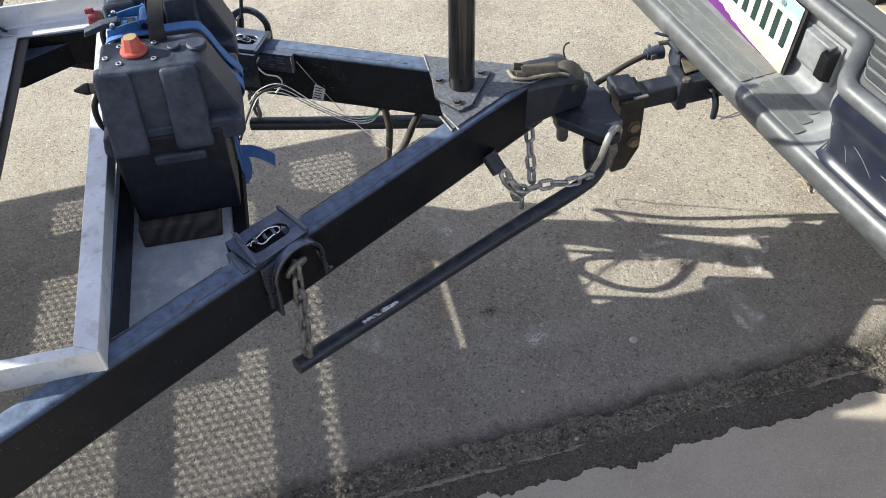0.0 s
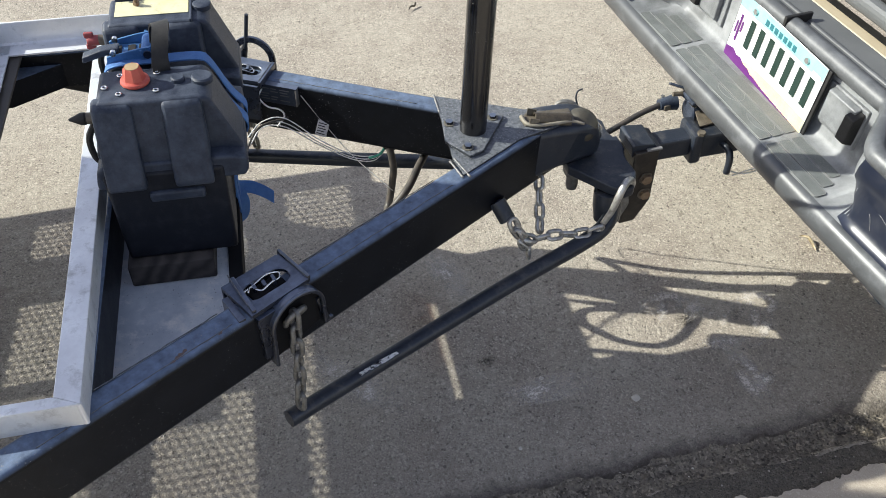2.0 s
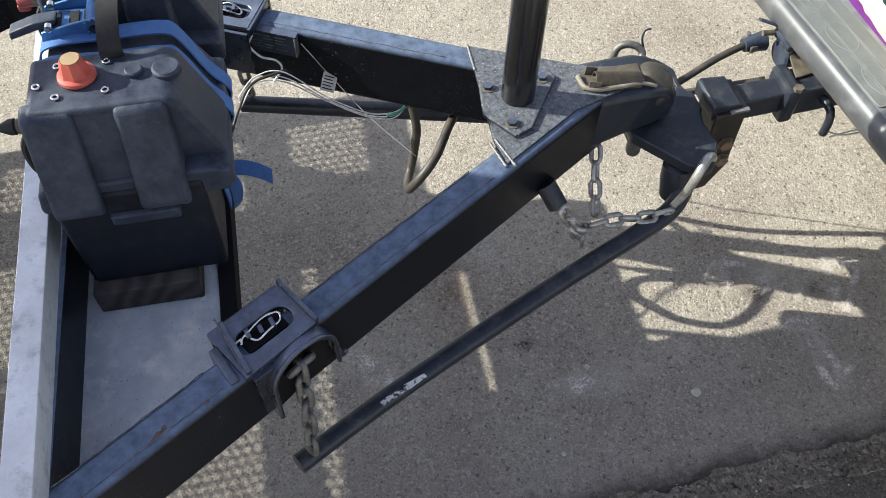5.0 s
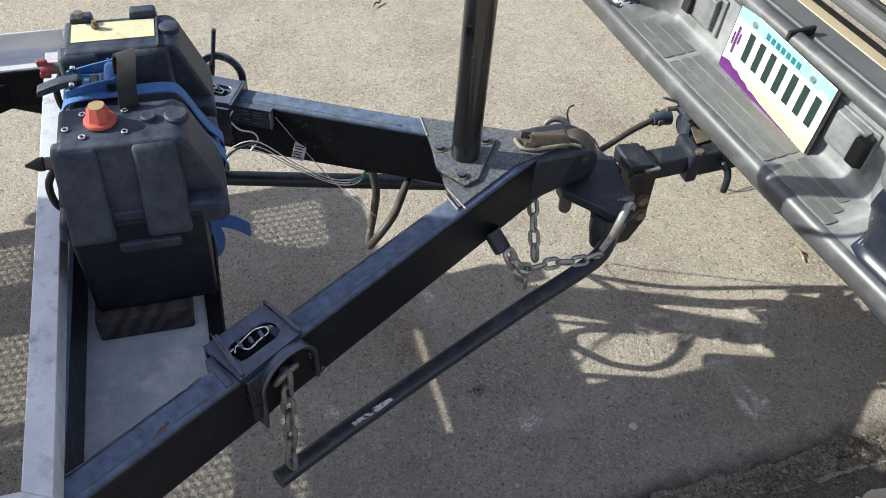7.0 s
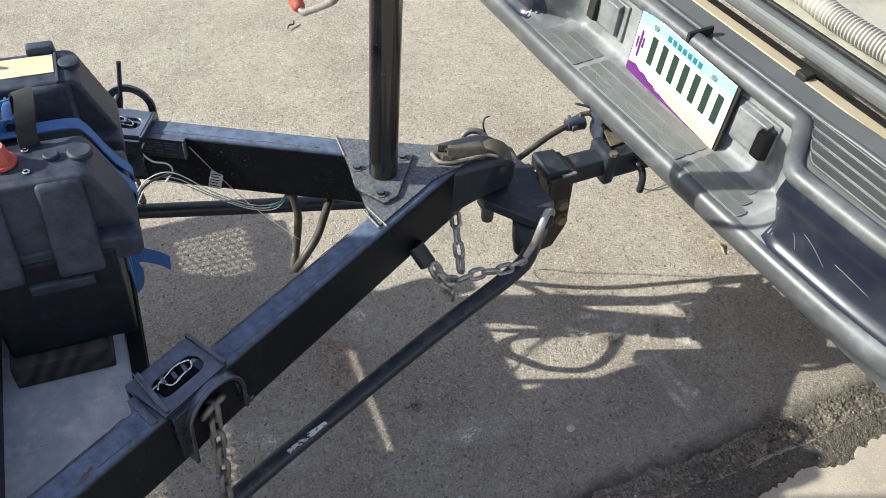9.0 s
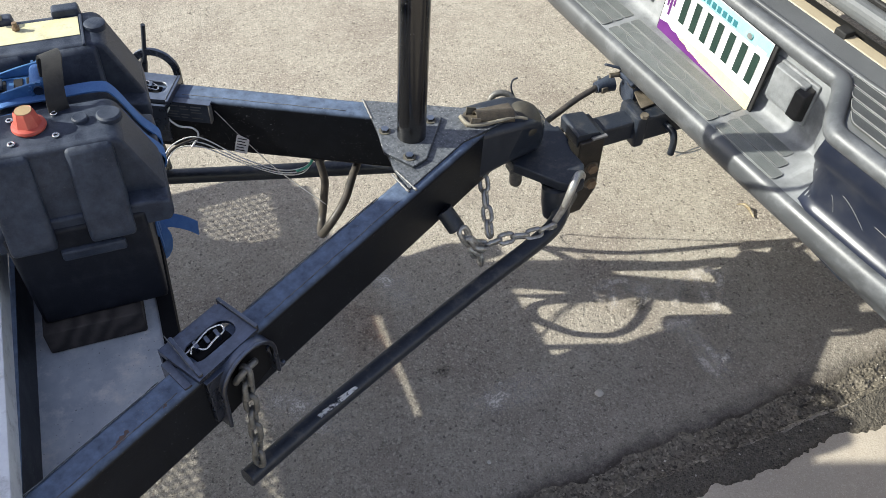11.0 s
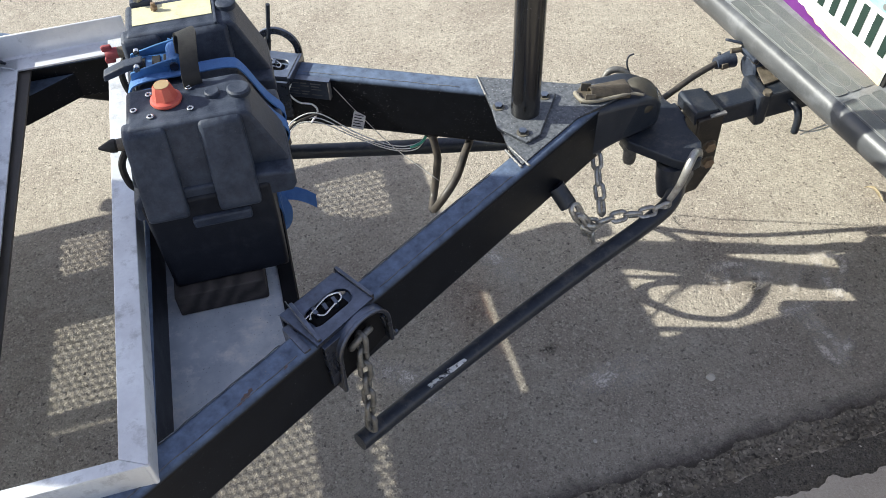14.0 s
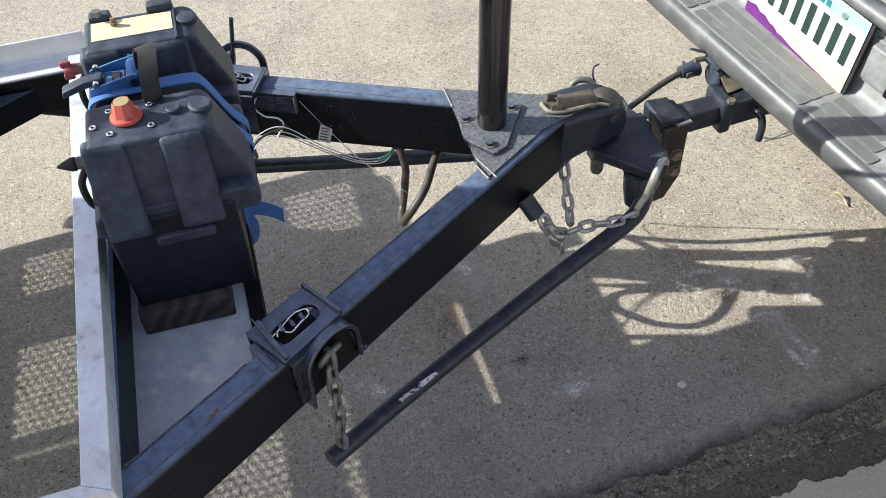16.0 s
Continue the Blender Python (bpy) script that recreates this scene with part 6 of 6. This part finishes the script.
# ---- small things on the ground ----
def leaf(x, y, turn, size, curl=0.006):
    bm = bmesh.new()
    rows = []
    for k in range(9):
        f = k / 8
        w = size * 0.10 * math.sin(math.pi * min(1, f * 1.02)) ** 0.8 + 0.0004
        z = 0.004 + curl * math.sin(f * 5.0)
        bend = size * 0.12 * math.sin(f * 4.2)
        rows.append((bm.verts.new((f * size - size / 2, bend - w, z + 0.003)), bm.verts.new((f * size - size / 2, bend, z)), bm.verts.new((f * size - size / 2, bend + w, z + 0.004))))
    for a, b in zip(rows, rows[1:]):
        for i in (0, 1):
            bm.faces.new((a[i], b[i], b[i + 1], a[i + 1]))
    bmesh.ops.solidify(bm, geom=bm.faces[:], thickness=0.0008)
    tagged(part("dry_leaf", bm, LEAF, smooth=2.0), "curled dry straw-coloured leaf on the asphalt", "leaf").matrix_basis = pose(x, y, 0.004, 0, 0, turn)


leaf(1.035, -0.185, -75, 0.062)


def twig(x, y, turn, size):
    p = smooth_path([(-size / 2, 0, 0.004), (-size * 0.1, size * 0.1, 0.008), (size * 0.2, -size * 0.05, 0.006), (size / 2, size * 0.12, 0.012)], 5)
    bm = sweep(p, [0.0022 + 0.0016 * math.sin(3 * i / len(p)) for i in range(len(p))], 7)
    tagged(part("twig", bm, TWIG, smooth=3.0), "small dark curled twig on the asphalt", "twig").matrix_basis = pose(x, y, 0.004, 0, 0, turn)


def pebble(x, y, r):
    bm = bmesh.new()
    bmesh.ops.create_icosphere(bm, subdivisions=2, radius=r)
    for v in bm.verts:
        v.co *= 1 + 0.25 * noise.noise(v.co * (1.2 / r))
        v.co.z *= 0.55
    tagged(part("pebble", bm, STONE, smooth=2.0), "small pale pebble on the asphalt", "pebble", "loose pebbles").matrix_basis = pose(x, y, 0.004 + r * 0.3, 0, 0, x * 300)


pebble(0.279, -0.448, 0.011)
pebble(0.09, -0.30, 0.006)
pebble(-0.05, -0.46, 0.005)
twig(0.467, 1.559, 30, 0.05)


def ground_mark(name, label, group, mat, rows):
    for k, (x, y, a, b, turn) in enumerate(rows):
        bm = bmesh.new()
        vs = [bm.verts.new((math.cos(q * 0.2618), math.sin(q * 0.2618), 0.0)) for q in range(24)]
        bm.faces.new(vs)
        ob = tagged(part(name, bm, mat, smooth=0), label, "stain", group, "stuff")
        ob.visible_shadow = False
        ob.matrix_basis = pose(x, y, 0.0075 + 0.0004 * k, 0, 0, turn) @ Matrix.Diagonal((a, b, 1, 1))


ground_mark("scuff_mark", "faint pale scuff mark rubbed on the asphalt", "scuffs on the asphalt", SCUFF, [(0.575, -0.258, 0.055, 0.035, -54.3), (0.724, -0.328, 0.108, 0.025, -110.8), (0.594, -0.498, 0.105, 0.022, -91.4), (0.609, -0.536, 0.045, 0.022, -143.4), (0.492, -0.233, 0.047, 0.022, 51.5), (0.593, -0.397, 0.083, 0.03, -17.9), (0.091, -0.337, 0.14, 0.05, -7.7), (0.006, 0.127, 0.126, 0.05, -80.9), (-0.351, -0.124, 0.164, 0.06, -57.5)])
ground_mark("oil_stain", "small dark oil stain on the asphalt", "oil stains", OIL, [(0.54, -0.282, 0.04, 0.035, -45.6), (0.672, -0.323, 0.031, 0.02, -51.5), (-0.015, -0.197, 0.022, 0.03, -98.1)])
ground_mark("brown_stain", "faint brown wash of rust on the asphalt", "brown stains", RUST_WASH, [(-0.116, -0.005, 0.199, 0.1, -101.9)])


def scuff_line(pts, width):
    """A pale rubbed line, thinning out to its sides and ends."""
    path = [Vector(p) for p in (smooth_path([(x, y, 0.0) for x, y in pts], 6))]
    bm = bmesh.new()
    uv = bm.loops.layers.uv.new("across")
    rows = []
    for i, p in enumerate(path):
        d = (path[min(i + 1, len(path) - 1)] - path[max(i - 1, 0)]).normalized()
        side = Vector((-d.y, d.x, 0)) * width * (0.8 + 0.5 * fbm(p.x, p.y, 30.0))
        f = i / (len(path) - 1)
        end = max(0.0, abs(2 * f - 1) * 2.5 - 1.5)
        z = Vector((0, 0, 0.0125))
        rows.append([(bm.verts.new(p + side * q + z), (end, q)) for q in (-1, 0, 1)])
    for a, b in zip(rows, rows[1:]):
        for j in (0, 1):
            quad = (a[j], a[j + 1], b[j + 1], b[j])
            fc = bm.faces.new([v for v, _ in quad])
            for lp, (_, c) in zip(fc.loops, quad):
                lp[uv].uv = c
    ob = tagged(part("scuff_line", bm, SCUFF_LINE, smooth=0), "faint pale curved scuff line rubbed on the asphalt", "stain", "scuffs on the asphalt", "stuff")
    ob.visible_shadow = False


scuff_line([(0.470, -0.250), (0.458, -0.204), (0.492, -0.190), (0.542, -0.202), (0.572, -0.249), (0.556, -0.285), (0.52, -0.30)], 0.021)
scuff_line([(0.60, -0.36), (0.639, -0.323), (0.699, -0.291), (0.773, -0.300), (0.79, -0.33), (0.748, -0.366), (0.689, -0.419), (0.64, -0.44)], 0.026)
scuff_line([(0.59, -0.38), (0.577, -0.426), (0.555, -0.523), (0.575, -0.583)], 0.030)


def gravel():
    """Loose grit on the asphalt, too small to count."""
    rnd = random.Random(5)
    verts, faces = [], []
    for k in range(5200):
        x, y = rnd.uniform(-1.6, 2.2), rnd.uniform(-0.85, 2.6)
        g = gut(x, y)
        if g < -0.13:
            continue
        r = rnd.uniform(0.0011, 0.0026) * (1.5 if rnd.random() < 0.06 else 1.0) * (1.5 if g < 0.0 else 1.0)
        a = rnd.uniform(0, 6.3)
        z = 0.0045 * fbm(x, y, 1.3) + (0.004 if g < 0 else 0.0)
        n = len(verts)
        for q in range(4):
            rr = r * rnd.uniform(0.7, 1.3)
            verts.append((x + rr * math.cos(a + q * 1.57), y + rr * math.sin(a + q * 1.57), z + r * 0.2))
        verts.append((x, y, z + r * 0.95))
        verts.append((x, y, z - r * 0.4))
        for q in range(4):
            faces.append((n + q, n + (q + 1) % 4, n + 4))
            faces.append((n + (q + 1) % 4, n + q, n + 5))
    me = bpy.data.meshes.new("grit")
    me.from_pydata(verts, [], faces)
    me.materials.append(GRIT)
    tagged(new("grit", me), "loose pale and dark grit scattered on the asphalt", "grit", kind="stuff")


gravel()

# the whole plan to its true size, about the origin on the ground
for ob in scene.objects:
    if ob.parent is None and ob.type in {"MESH", "EMPTY"}:
        ob.matrix_basis = Matrix.Scale(TRUE, 4) @ ob.matrix_basis
